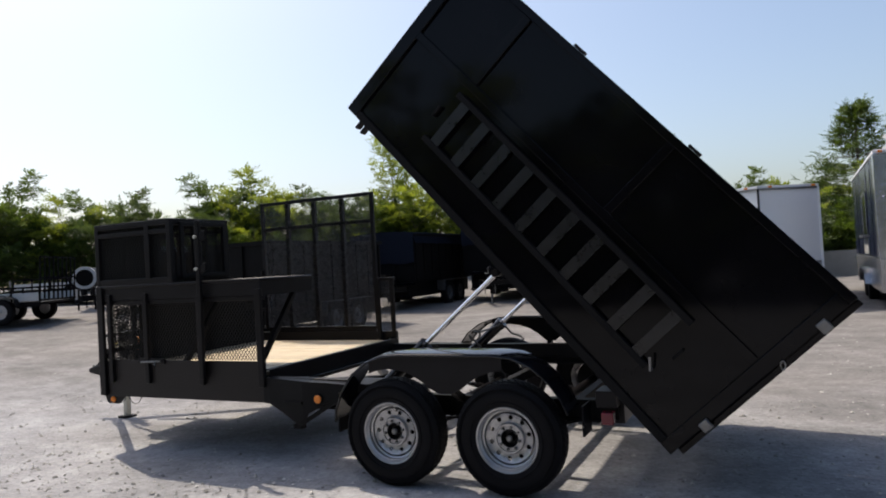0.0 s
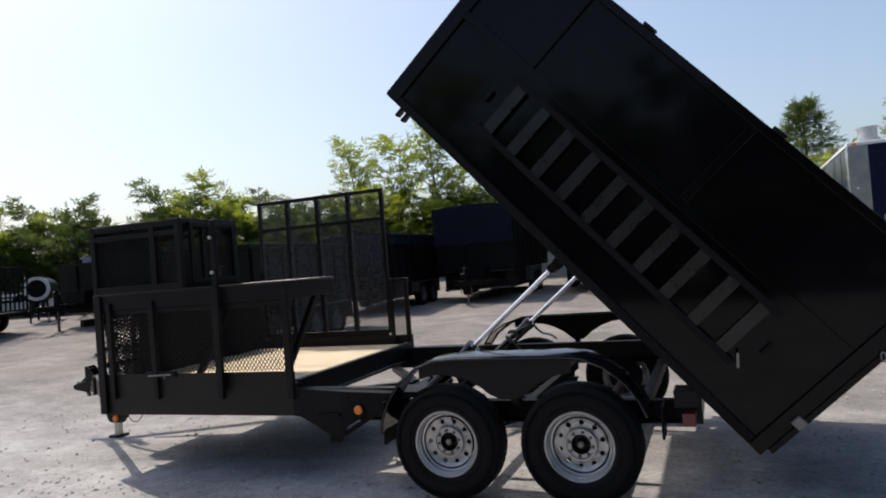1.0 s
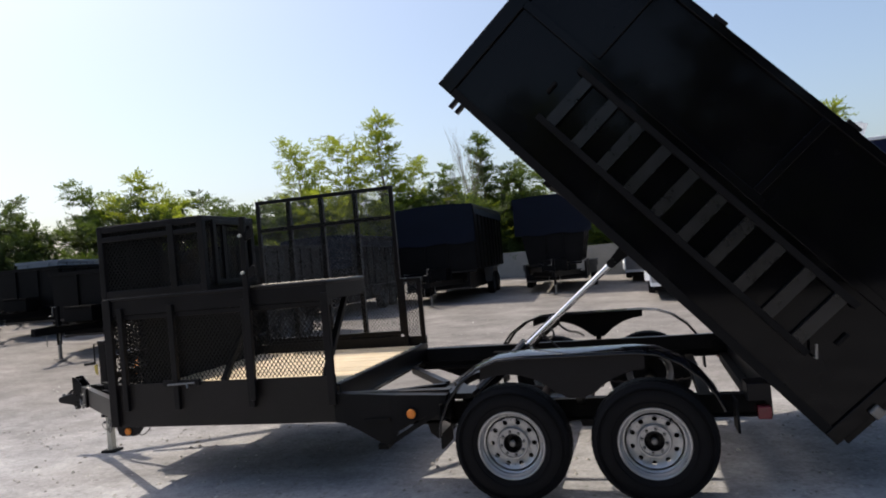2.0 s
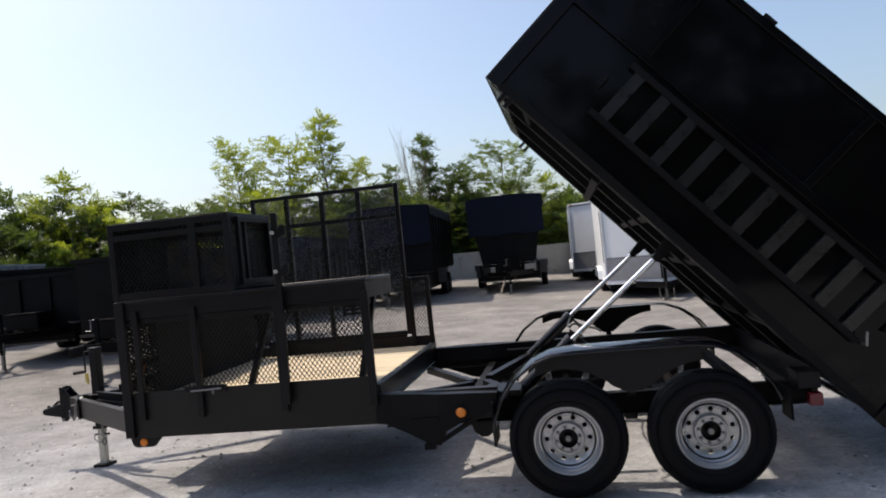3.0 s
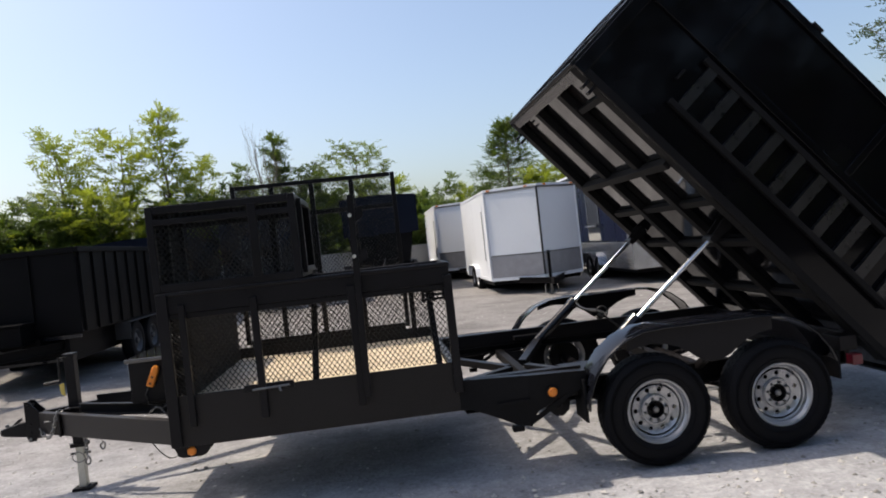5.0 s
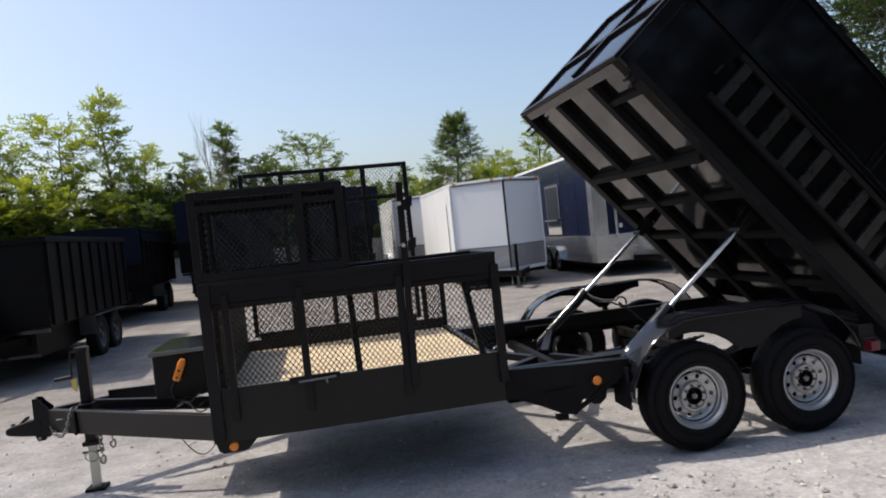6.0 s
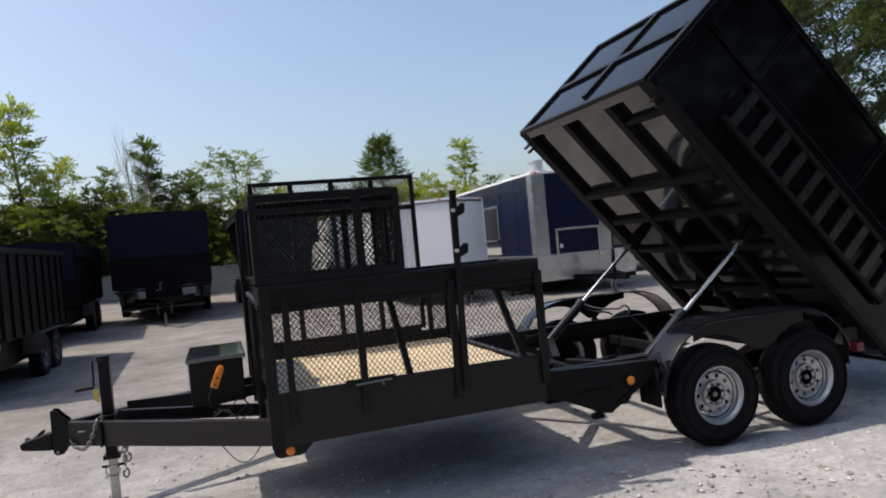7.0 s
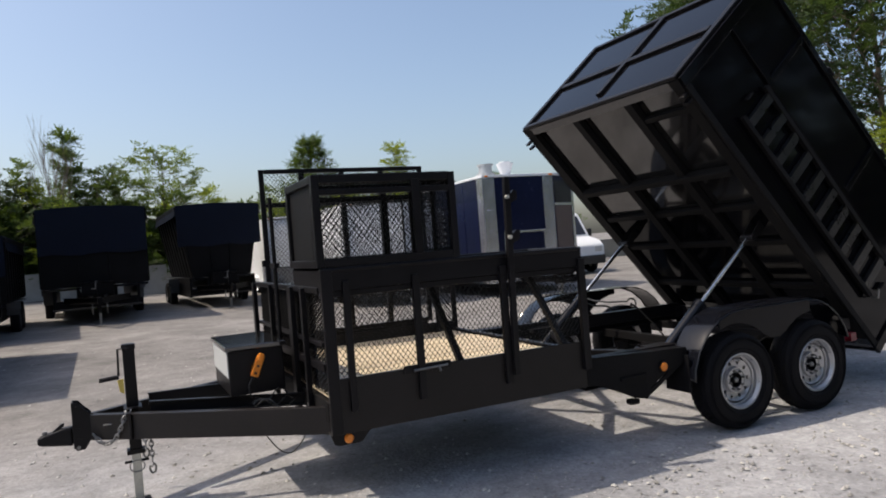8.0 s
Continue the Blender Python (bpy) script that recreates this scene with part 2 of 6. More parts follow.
def ibeam(bm, x0, x1, y, z0, z1, w, t):
    """An I-beam along x in one piece."""
    g = t * 0.5
    prof = [(-w, z0), (w, z0), (w, z0 + t), (g, z0 + t), (g, z1 - t), (w, z1 - t), (w, z1), (-w, z1), (-w, z1 - t), (-g, z1 - t), (-g, z0 + t), (-w, z0 + t)]
    rings = [[bm.verts.new((x, y + u, v)) for u, v in prof] for x in (x0, x1)]
    n = len(prof)
    for i in range(n):
        k = (i + 1) % n
        bm.faces.new((rings[0][i], rings[0][k], rings[1][k], rings[1][i]))
    for r in rings:
        bm.faces.new(r)


def tube(bm, p, q, r, n=12, r2=None):
    p, q = Vector(p), Vector(q)
    d = (q - p).normalized()
    a = d.orthogonal().normalized()
    b = d.cross(a)
    r2 = r if r2 is None else r2
    rings = [[bm.verts.new(c + (a * math.cos(2 * math.pi * i / n) + b * math.sin(2 * math.pi * i / n)) * rr) for i in range(n)] for c, rr in ((p, r), (q, r2))]
    for i in range(n):
        bm.faces.new((rings[0][i], rings[0][(i + 1) % n], rings[1][(i + 1) % n], rings[1][i]))
    bm.faces.new(rings[0][::-1])
    bm.faces.new(rings[1])


def hose(bm, pts, r, n=8):
    """A round bar or hose swept through the points, in one piece."""
    pts = [Vector(p) for p in pts]
    rings, last = [], None
    for i, p in enumerate(pts):
        d = (pts[min(i + 1, len(pts) - 1)] - pts[max(i - 1, 0)]).normalized()
        a = d.orthogonal().normalized() if last is None else (last - d * last.dot(d)).normalized()
        last = a
        b = d.cross(a)
        rings.append([bm.verts.new(p + (a * math.cos(2 * math.pi * k / n) + b * math.sin(2 * math.pi * k / n)) * r) for k in range(n)])
    for u, v in zip(rings, rings[1:]):
        for k in range(n):
            bm.faces.new((u[k], u[(k + 1) % n], v[(k + 1) % n], v[k]))
    bm.faces.new(rings[0][::-1])
    bm.faces.new(rings[-1])


def lathe(bm, profile, n, centre, closed=False):
    """Turn a profile of (radius, y) about the y axis through centre."""
    c = Vector(centre)
    rings = []
    for r, y in profile:
        rings.append([bm.verts.new(c + Vector((r * math.cos(2 * math.pi * i / n), y, r * math.sin(2 * math.pi * i / n)))) for i in range(n)])
    pairs = list(zip(rings, rings[1:])) + ([(rings[-1], rings[0])] if closed else [])
    for a, b in pairs:
        for i in range(n):
            bm.faces.new((a[i], a[(i + 1) % n], b[(i + 1) % n], b[i]))


def plate(bm, pts, y0, y1):
    """A flat plate: outline of (x, z), between y0 and y1."""
    a = [bm.verts.new((x, y0, z)) for x, z in pts]
    b = [bm.verts.new((x, y1, z)) for x, z in pts]
    bm.faces.new(a)
    bm.faces.new(b[::-1])
    for i in range(len(pts)):
        j = (i + 1) % len(pts)
        bm.faces.new((a[i], b[i], b[j], a[j]))


def diamonds(bm, o, ax, az, w, h, dw=0.036, dh=0.047, strand=0.0060, thick=0.005, skew=0.0):
    """Expanded metal over the rectangle o + a*ax + b*az: two families of slanting strands, each turned by skew as stretched sheet is."""
    o, ax, az = Vector(o), Vector(ax).normalized(), Vector(az).normalized()
    nrm = ax.cross(az)
    slope = dh / dw
    for sgn in (1, -1):
        c0, c1 = (-slope * w, h) if sgn > 0 else (0.0, h + slope * w)
        k = math.floor(c0 / dh)
        while k * dh <= c1:
            c = k * dh
            k += 1
            ends = []
            for a in (0.0, w):
                b = c + sgn * slope * a
                if 0 <= b <= h:
                    ends.append((a, b))
            for b in (0.0, h):
                a = sgn * (b - c) / slope
                if 0 < a < w:
                    ends.append((a, b))
            if len(ends) < 2:
                continue
            ends.sort()
            (a0, b0), (a1, b1) = ends[0], ends[-1]
            if a1 - a0 < 0.004:
                continue
            p, q = o + ax * a0 + az * b0, o + ax * a1 + az * b1
            side = (q - p).normalized().cross(nrm) * strand / 2
            deep = (nrm + ax * skew) * thick / 2
            v = [bm.verts.new(e + side * m + deep * n) for e in (p, q) for m in (-1, 1) for n in (-1, 1)]
            for f in ((0, 1, 3, 2), (4, 6, 7, 5), (0, 4, 5, 1), (2, 3, 7, 6), (0, 2, 6, 4), (1, 5, 7, 3)):
                bm.faces.new([v[k2] for k2 in f])


def part(name, bm, mat, parent=None, label="", bevel=0.0, smooth=False, turn=None):
    """Link a bmesh as one mesh object, under a thing or a part."""
    if turn is not None:
        bmesh.ops.transform(bm, matrix=turn, verts=bm.verts)
    bmesh.ops.recalc_face_normals(bm, faces=bm.faces)
    me = bpy.data.meshes.new(name)
    bm.to_mesh(me)
    bm.free()
    if smooth:
        me.shade_smooth()
        me.set_sharp_from_angle(angle=radians(35))
    me.materials.append(mat)
    ob = new(name, me)
    if parent:
        ob.parent = parent
        ob.matrix_parent_inverse = parent.matrix_world.inverted()
    if label:
        ob["label"] = label
    if bevel:
        b = ob.modifiers.new("edge", "BEVEL")
        b.width, b.segments, b.limit_method = bevel, 2, "ANGLE"
    return ob


def thing(name, label, category, at=(0, 0, 0), group=""):
    ob = new(name)
    ob.location = at
    ob.matrix_world = Matrix.Translation(at)
    return tagged(ob, label, category, group)


def BM():
    return bmesh.new()


def ground_z(x, y):
    """The yard is level under the trailer and rises gently behind it."""
    def ramp(v):
        return 0.5 * (v + math.sqrt(v * v + 1.0))
    slope = 0.0205 - 0.0100 * math.tanh((x + 1.5) / 4)
    rise = slope * (ramp(y - 2.8) - ramp(y - 26)) + 0.055 * (ramp(-x - 7.5) - ramp(-x - 19))
    return rise - 0.012


# ---------------------------------------------------------------- ground
def build_ground():
    bm = BM()
    xs = [-400, -250, -150, -90, -60] + [-45 + i * 1.5 for i in range(20)] + [-15 + i * 0.5 for i in range(61)] + [17, 20, 25, 32, 45, 60, 90, 150, 250, 400]
    ys = [-400, -200, -100, -60, -40, -25, -16, -12] + [-9 + i * 0.5 for i in range(50)] + [17, 19, 21, 24, 27, 30, 36, 45, 60, 90, 150, 250, 400, 700]
    grid = []
    for x in xs:
        col = []
        for y in ys:
            near = max(0.0, 1 - math.hypot(x, y) / 60)
            z = ground_z(x, y) + near * 0.012 * noise.noise(Vector((x * 0.5, y * 0.5, 0)))
            col.append(bm.verts.new((x, y, z)))
        grid.append(col)
    for i in range(len(xs) - 1):
        for j in range(len(ys) - 1):
            bm.faces.new((grid[i][j], grid[i + 1][j], grid[i + 1][j + 1], grid[i][j + 1]))
    ob = part("ground", bm, GRAVEL, smooth=True)
    tagged(ob, "pale crushed limestone yard with worn dusty patches", "ground", kind="structure")


def build_stones():
    rnd = random.Random(4)
    bm = BM()
    for i in range(12500):
        if i < 5500:
            # the loose strip along the walk
            x, y = rnd.uniform(-7, 4.5), rnd.uniform(-3.4, 0.1)
        elif i < 10700:
            x, y = rnd.uniform(-7, 5), rnd.uniform(-4.5, 4)
        else:
            x, y = rnd.uniform(-9, 6), rnd.uniform(3, 12)
        r = 0.005 + 0.019 * rnd.random() ** 4
        z = ground_z(x, y) + r * 0.25
        a = rnd.uniform(0, 6.28)
        pts = []
        for k in range(5):
            t = a + k * 1.2566
            rr = r * rnd.uniform(0.7, 1.3)
            pts.append(bm.verts.new((x + rr * math.cos(t), y + rr * math.sin(t), z)))
        top = bm.verts.new((x + r * rnd.uniform(-0.3, 0.3), y + r * rnd.uniform(-0.3, 0.3), z + r * rnd.uniform(0.5, 0.9)))
        for k in range(5):
            bm.faces.new((pts[k], pts[(k + 1) % 5], top))
    ob = part("gravel_chips", bm, STONE)
    tagged(ob, "loose pale limestone chips scattered on the yard", "gravel", kind="stuff")


build_ground()

# ---------------------------------------------------------------- the trailer
# x runs from the hitch (negative) to the tail; the near side is y = 0.15, the far side y = 2.50
trailer = thing("dump_trailer", "black tandem-axle dump trailer with raised bed and caged front deck", "trailer", (0, 1.32, 0))
NEAR, FAR, MID = 0.15, 2.50, 1.325
DN = 0.235
DECK0, DECK1 = -3.36, -1.33


def build_frame():
    for y, s in ((DN, -1), (FAR, 1)):
        bm = BM()
        channel(bm, (DECK0, y + 0.012 * s, 0.6275), (-0.46, y + 0.012 * s, 0.6275), 0.215, 0.08, 0.014, s)
        part("side_rail", bm, DUSTY, trailer, bevel=0.003)
        bm = BM()
        a, b = (y - 0.023, y - 0.0125) if s < 0 else (y + 0.0125, y + 0.023)
        box(bm, DECK0, DECK1, a, b, 0.522, 0.875)
        part("kick_plate", bm, DUSTY, trailer, bevel=0.003)
        # outrigger plate that swings out from the rail to the fender, deepening to a point
        cols = ((-1.36, 0.523, 0.735, 0.0), (-1.28, 0.520, 0.735, 0.02), (-1.12, 0.455, 0.735, 0.05), (-0.98, 0.390, 0.733, 0.08), (-0.88, 0.372, 0.730, 0.100), (-0.83, 0.470, 0.729, 0.103), (-0.74, 0.515, 0.727, 0.104), (-0.62, 0.575, 0.724, 0.104), (-0.52, 0.590, 0.720, 0.104), (-0.46, 0.640, 0.718, 0.104))
        base = y - 0.025 if s < 0 else y + 0.025
        bm = BM()
        rows = [[bm.verts.new((x, base + s * (o - t), z)) for x, z0, z1, o in cols for z in (z0, z1)] for t in (0.0, 0.012)]
        n = len(cols)
        for r, q in ((rows[0], 1), (rows[1], -1)):
            for k in range(n - 1):
                bm.faces.new([r[2 * k], r[2 * k + 2], r[2 * k + 3], r[2 * k + 1]][::q])
        for k in range(n - 1):
            for e in (0, 1):
                bm.faces.new((rows[0][2 * k + e], rows[0][2 * k + 2 + e], rows[1][2 * k + 2 + e], rows[1][2 * k + e]))
        for k in (0, 2 * n - 2):
            bm.faces.new((rows[0][k], rows[0][k + 1], rows[1][k + 1], rows[1][k]))
        rigger = part("outrigger_plate", bm, UNDER, trailer)
        # its top flange back to the rail
        bm = BM()
        top = [(x, base + s * (o - 0.013), z1 - 0.002) for x, z0, z1, o in cols[1:]]
        back = [(x, y - s * 0.0, z1 - 0.002) for x, z0, z1, o in cols[1:]]
        rr = [[bm.verts.new((px, py, pz - d)) for px, py, pz in q] for q in (top, back) for d in (0.0, 0.008)]
        for k in range(len(top) - 1):
            for u, v in ((0, 2), (3, 1), (1, 0), (2, 3)):
                bm.faces.new((rr[u][k], rr[u][k + 1], rr[v][k + 1], rr[v][k]))
        part("top_flange", bm, BLACK, rigger)
        # pressed slot and lamp base
        bm = BM()
        beam(bm, (-1.10, base + s * 0.068, 0.545), (-0.88, base + s * 0.110, 0.560), 0.016, 0.022)
        part("slot", bm, UNDER, rigger)
        bm = BM()
        beam(bm, (-0.90, base + s * 0.092, 0.388), (-0.52, base + s * 0.097, 0.605), 0.012, 0.034)
        part("gusset_strut", bm, UNDER, rigger)
        bm = BM()
        box(bm, -1.01, -0.93, min(base, base + s * 0.06), max(base, base + s * 0.06), 0.335, 0.372)
        part("hanger_tab", bm, UNDER, rigger)
        # mud flap before the front wheel
        bm = BM()
        box(bm, -0.50, -0.485, y - 0.185, y + 0.08, 0.36, 0.66)
        part("mud_flap", bm, RUBBER, trailer)
        bm = BM()
        box(bm, -0.56, -0.30, min(y, y + 0.3 * -s), max(y, y + 0.3 * -s), 0.66, 0.70)
        part("flap_bracket", bm, BLACK, trailer, bevel=0.003)
    for y, low in ((0.345, 0.47), (2.325, 0.555)):
        bm = BM()
        ibeam(bm, DECK1 + 0.014, 1.62, y, low, 0.622, 0.04, 0.012)
        part("main_rail", bm, UNDER, trailer, bevel=0.002)
    # far bed rest
    bm = BM()
    box(bm, -1.28, 1.60, 2.29, 2.36, 0.624, 0.755)
    part("bed_rest", bm, BLACK, trailer, bevel=0.004)
    for x in (-0.72, 0.46, 1.28, 1.58):
        bm = BM()
        box(bm, x - 0.035, x + 0.035, 0.352, 2.318, 0.50, 0.58)
        part("crossmember", bm, UNDER, trailer, bevel=0.004)
    # short struts at the cylinder mounts
    for p, q in (((-1.30, 1.95, 0.60), (-0.80, 1.33, 0.56)), ((-1.30, 0.70, 0.60), (-0.80, 1.27, 0.56)), ((-0.66, 1.40, 0.58), (-0.30, 2.25, 0.64)), ((-0.66, 1.20, 0.58), (-0.30, 0.42, 0.60))):
        bm = BM()
        beam(bm, p, q, 0.07, 0.06)
        part("diagonal_brace", bm, BLACK, trailer, bevel=0.004)
    for x in (DECK0 + 0.03, -3.0, -2.6, -2.2, -1.8, DECK1 - 0.03):
        bm = BM()
        box(bm, x - 0.03, x + 0.03, DN + 0.015, FAR - 0.015, 0.60, 0.733)
        part("crossmember", bm, UNDER, trailer, bevel=0.004)
    # rear edge angle of the deck
    bm = BM()
    box(bm, DECK1, DECK1 + 0.012, DN + 0.02, FAR - 0.02, 0.62, 0.80)
    box(bm, DECK1 - 0.05, DECK1, DN + 0.02, FAR - 0.02, 0.788, 0.80)
    lip = part("deck_edge", bm, BLACK, trailer, bevel=0.003)
    bm = BM()
    box(bm, DECK1 + 0.013, DECK1 + 0.052, DN + 0.03, FAR - 0.03, 0.640, 0.648)
    part("edge_lip", bm, BEDFLOOR, lip, "shiny lower lip of the deck edge", bevel=0.002)
    bm = BM()
    tube(bm, (0, 0, 0), (0, 0, 0.007), 0.011, 6)
    bolt = part("bolt", bm, ZINC, lip)
    for k in range(10):
        o = bolt if k == 0 else new("bolt", bolt.data)
        o.parent = lip
        o.matrix_parent_inverse = lip.matrix_world.inverted()
        o.location = (DECK1 - 0.025, DN + 0.14 + k * (FAR - DN - 0.28) / 9, 0.800)
    bm = BM()
    box(bm, 1.62, 1.66, 0.30, 2.35, 0.47, 0.72)
    part("rear_beam", bm, BLACK, trailer, bevel=0.004)
    # axles
    for x in (0.0, 0.914):
        bm = BM()
        tube(bm, (x, 0.18, 0.37), (x, 2.47, 0.37), 0.045, 14)
        part("axle", bm, BLACK, trailer, smooth=True)
        for y in (0.62, 2.03):
            bm = BM()
            for k in range(4):
                w = 0.36 - 0.07 * k
                for sx in (-1, 1):
                    beam(bm, (x, y, 0.325 + 0.012 * k - 0.012), (x + sx * w, y, 0.42 - 0.006 * k - 0.012), 0.06, 0.010)
            part("leaf_spring", bm, BLACK, trailer)
    for y in (0.62, 2.03):
        bm = BM()
        plate(bm, [(0.38, 0.47), (0.54, 0.47), (0.50, 0.36), (0.42, 0.36)], y - 0.03, y + 0.03)
        part("spring_hanger", bm, BLACK, trailer)


def build_deck():
    deck_bm = BM()
    box(deck_bm, DECK0 + 0.05, DECK1 - 0.02, DN + 0.05, FAR - 0.05, 0.734, 0.742)
    deck = part("deck", deck_bm, PRIMER, trailer)
    n, y0, y1 = 12, DN + 0.03, FAR - 0.03
    w = (y1 - y0) / n
    first = None
    for i in range(n):
        if first is None:
            bm = BM()
            v = box(bm, DECK0 + 0.03, DECK1 - 0.055, -w / 2 + 0.003, w / 2 - 0.003, -0.016, 0.016)
            bmesh.ops.bevel(bm, geom=bm.edges[:], offset=0.003, segments=1, affect="EDGES")
            ob = part("plank", bm, WOOD, deck)
            first = ob.data
        else:
            ob = new("plank", first)
            ob.parent = deck
            ob.matrix_parent_inverse = deck.matrix_world.inverted()
        ob.location = (0, y0 + (i + 0.5) * w, 0.760 + 0.0015 * ((i * 7) % 3 - 1))


def frame_bar(name, p, q, w, h, parent, mat=None, up=(0, 0, 1)):
    bm = BM()
    beam(bm, p, q, w, h, up)
    return part(name, bm, mat or BLACK, parent, bevel=0.004)


def mesh_panel(parent, o, ax, az, w, h, mat=None, **kw):
    bm = BM()
    diamonds(bm, o, ax, az, w, h, **kw)
    ob = part("expanded_metal", bm, mat or MESH, parent)
    ob["kind"] = "stuff"
    return ob


def build_fences():
    # near side fence below the tray
    bm = BM()
    box(bm, DECK0, DECK1, DN - 0.02, DN + 0.02, 1.40, 1.44)
    near = part("side_fence", bm, BLACK, trailer, "black expanded-metal side fence", bevel=0.004)
    for x, w in ((DECK0 + 0.035, 0.075), (-3.20, 0.045), (-2.715, 0.05), (-2.04, 0.055), (DECK1 - 0.03, 0.06)):
        z0 = 0.53 if x < -3.3 else 0.66
        z1 = 1.50 if x > -3.3 else 1.58
        frame_bar("post", (x, DN - 0.038, z0), (x, DN - 0.038, z1), w, 0.035, near, up=(0, 1, 0))
    mesh_panel(near, (DECK0 + 0.05, DN + 0.006, 0.878), (1, 0, 0), (0, 0, 1), DECK1 - DECK0 - 0.1, 0.525, thick=0.0038, skew=-0.45, strand=0.0038)
    # slotted stop plate inside the rear post
    bm = BM()
    for z in (1.335, 1.365, 1.395, 1.425):
        box(bm, DECK1 - 0.20, DECK1 - 0.06, DN + 0.024, DN + 0.034, z - 0.009, z + 0.009)
    for x in (DECK1 - 0.21, DECK1 - 0.14, DECK1 - 0.06):
        box(bm, x - 0.012, x + 0.012, DN + 0.0235, DN + 0.036, 1.32, 1.44)
    part("slotted_plate", bm, BLACK, near)
    # tall latch post that stands above the tray
    bm = BM()
    beam(bm, (-2.0, DN - 0.074, 0.72), (-1.975, DN - 0.074, 2.13), 0.045, 0.035, (0, 1, 0))
    post = part("latch_post", bm, BLACK, trailer, "tall black post with two latches", bevel=0.004)
    for z in (1.70, 1.985):
        bm = BM()
        plate(bm, [(-1.955, z - 0.045), (-1.90, z - 0.02), (-1.895, z + 0.045), (-1.925, z + 0.05), (-1.955, z + 0.02)], DN - 0.085, DN - 0.062)
        part("latch_hook", bm, BLACK, post)
        bm = BM()
        tube(bm, (-1.99, DN - 0.112, z), (-1.99, DN - 0.088, z), 0.014, 10)
        part("latch_pin", bm, ZINC, post, "bright zinc pin", smooth=True)
    # bolt latch on the kick plate
    bm = BM()
    box(bm, -2.84, -2.50, DN - 0.045, DN - 0.02, 0.845, 0.895)
    latch = part("bolt_latch", bm, BLACK, trailer, "black latch with a steel bolt", bevel=0.003)
    bm = BM()
    tube(bm, (-2.78, DN - 0.060, 0.862), (-2.53, DN - 0.060, 0.870), 0.008, 12)
    tube(bm, (-2.60, DN - 0.064, 0.868), (-2.59, DN - 0.073, 0.835), 0.008, 10)
    part("bolt", bm, STEEL, latch, smooth=True)
    # inner braces that carry the tray
    for x in (-2.36, -1.47):
        frame_bar("tray_brace", (x, DN + 0.05, 0.80), (x, 0.82, 1.43), 0.045, 0.045, trailer)
    # front fence
    bm = BM()
    box(bm, DECK0 - 0.012, DECK0 + 0.028, DN + 0.03, FAR - 0.02, 1.43, 1.47)
    front = part("front_fence", bm, BLACK, trailer, "black expanded-metal front fence", bevel=0.004)
    for y, w in ((0.62, 0.05), (0.98, 0.10), (1.72, 0.05), (FAR - 0.03, 0.08)):
        frame_bar("post", (DECK0 - 0.022, y, 0.56), (DECK0 - 0.022, y, 1.46), w, 0.036, front, up=(1, 0, 0))
    frame_bar("rail", (DECK0 + 0.01, DN + 0.03, 0.95), (DECK0 + 0.01, FAR - 0.03, 0.95), 0.03, 0.05, front)
    frame_bar("rail", (DECK0 + 0.01, DN + 0.03, 1.10), (DECK0 + 0.01, FAR - 0.03, 1.10), 0.03, 0.03, front)
    mesh_panel(front, (DECK0 + 0.03, DN + 0.05, 0.76), (0, 1, 0), (0, 0, 1), FAR - DN - 0.1, 0.67, mat=UNDER, dw=0.080, dh=0.034, strand=0.005, thick=0.011, skew=0.7)
    # solid sheet behind the front fence, beyond its first bay
    bm = BM()
    box(bm, DECK0 + 0.042, DECK0 + 0.048, 0.63, FAR - 0.06, 0.745, 1.425)
    part("front_sheet", bm, UNDER, front, "solid black sheet behind the mesh")
    bm = BM()
    tube(bm, (DECK0 - 0.055, 1.30, 1.05), (DECK0 - 0.055, 1.30, 2.14), 0.016, 10)
    box(bm, DECK0 - 0.07, DECK0 - 0.03, 1.24, 1.42, 1.60, 1.64)
    part("latch_rod", bm, BLACK, front)
    # far fence: short bay behind the gate and a low front bay
    bm = BM()
    box(bm, -1.56, DECK1, FAR - 0.02, FAR + 0.02, 1.46, 1.50)
    far = part("rear_side_bay", bm, BLACK, trailer, bevel=0.004)
    for x in (-1.54, DECK1 - 0.02):
        frame_bar("post", (x, FAR - 0.036, 0.74), (x, FAR - 0.036, 1.50), 0.05, 0.03, far, up=(0, 1, 0))
    mesh_panel(far, (-1.52, FAR, 0.88), (1, 0, 0), (0, 0, 1), 0.15, 0.58)


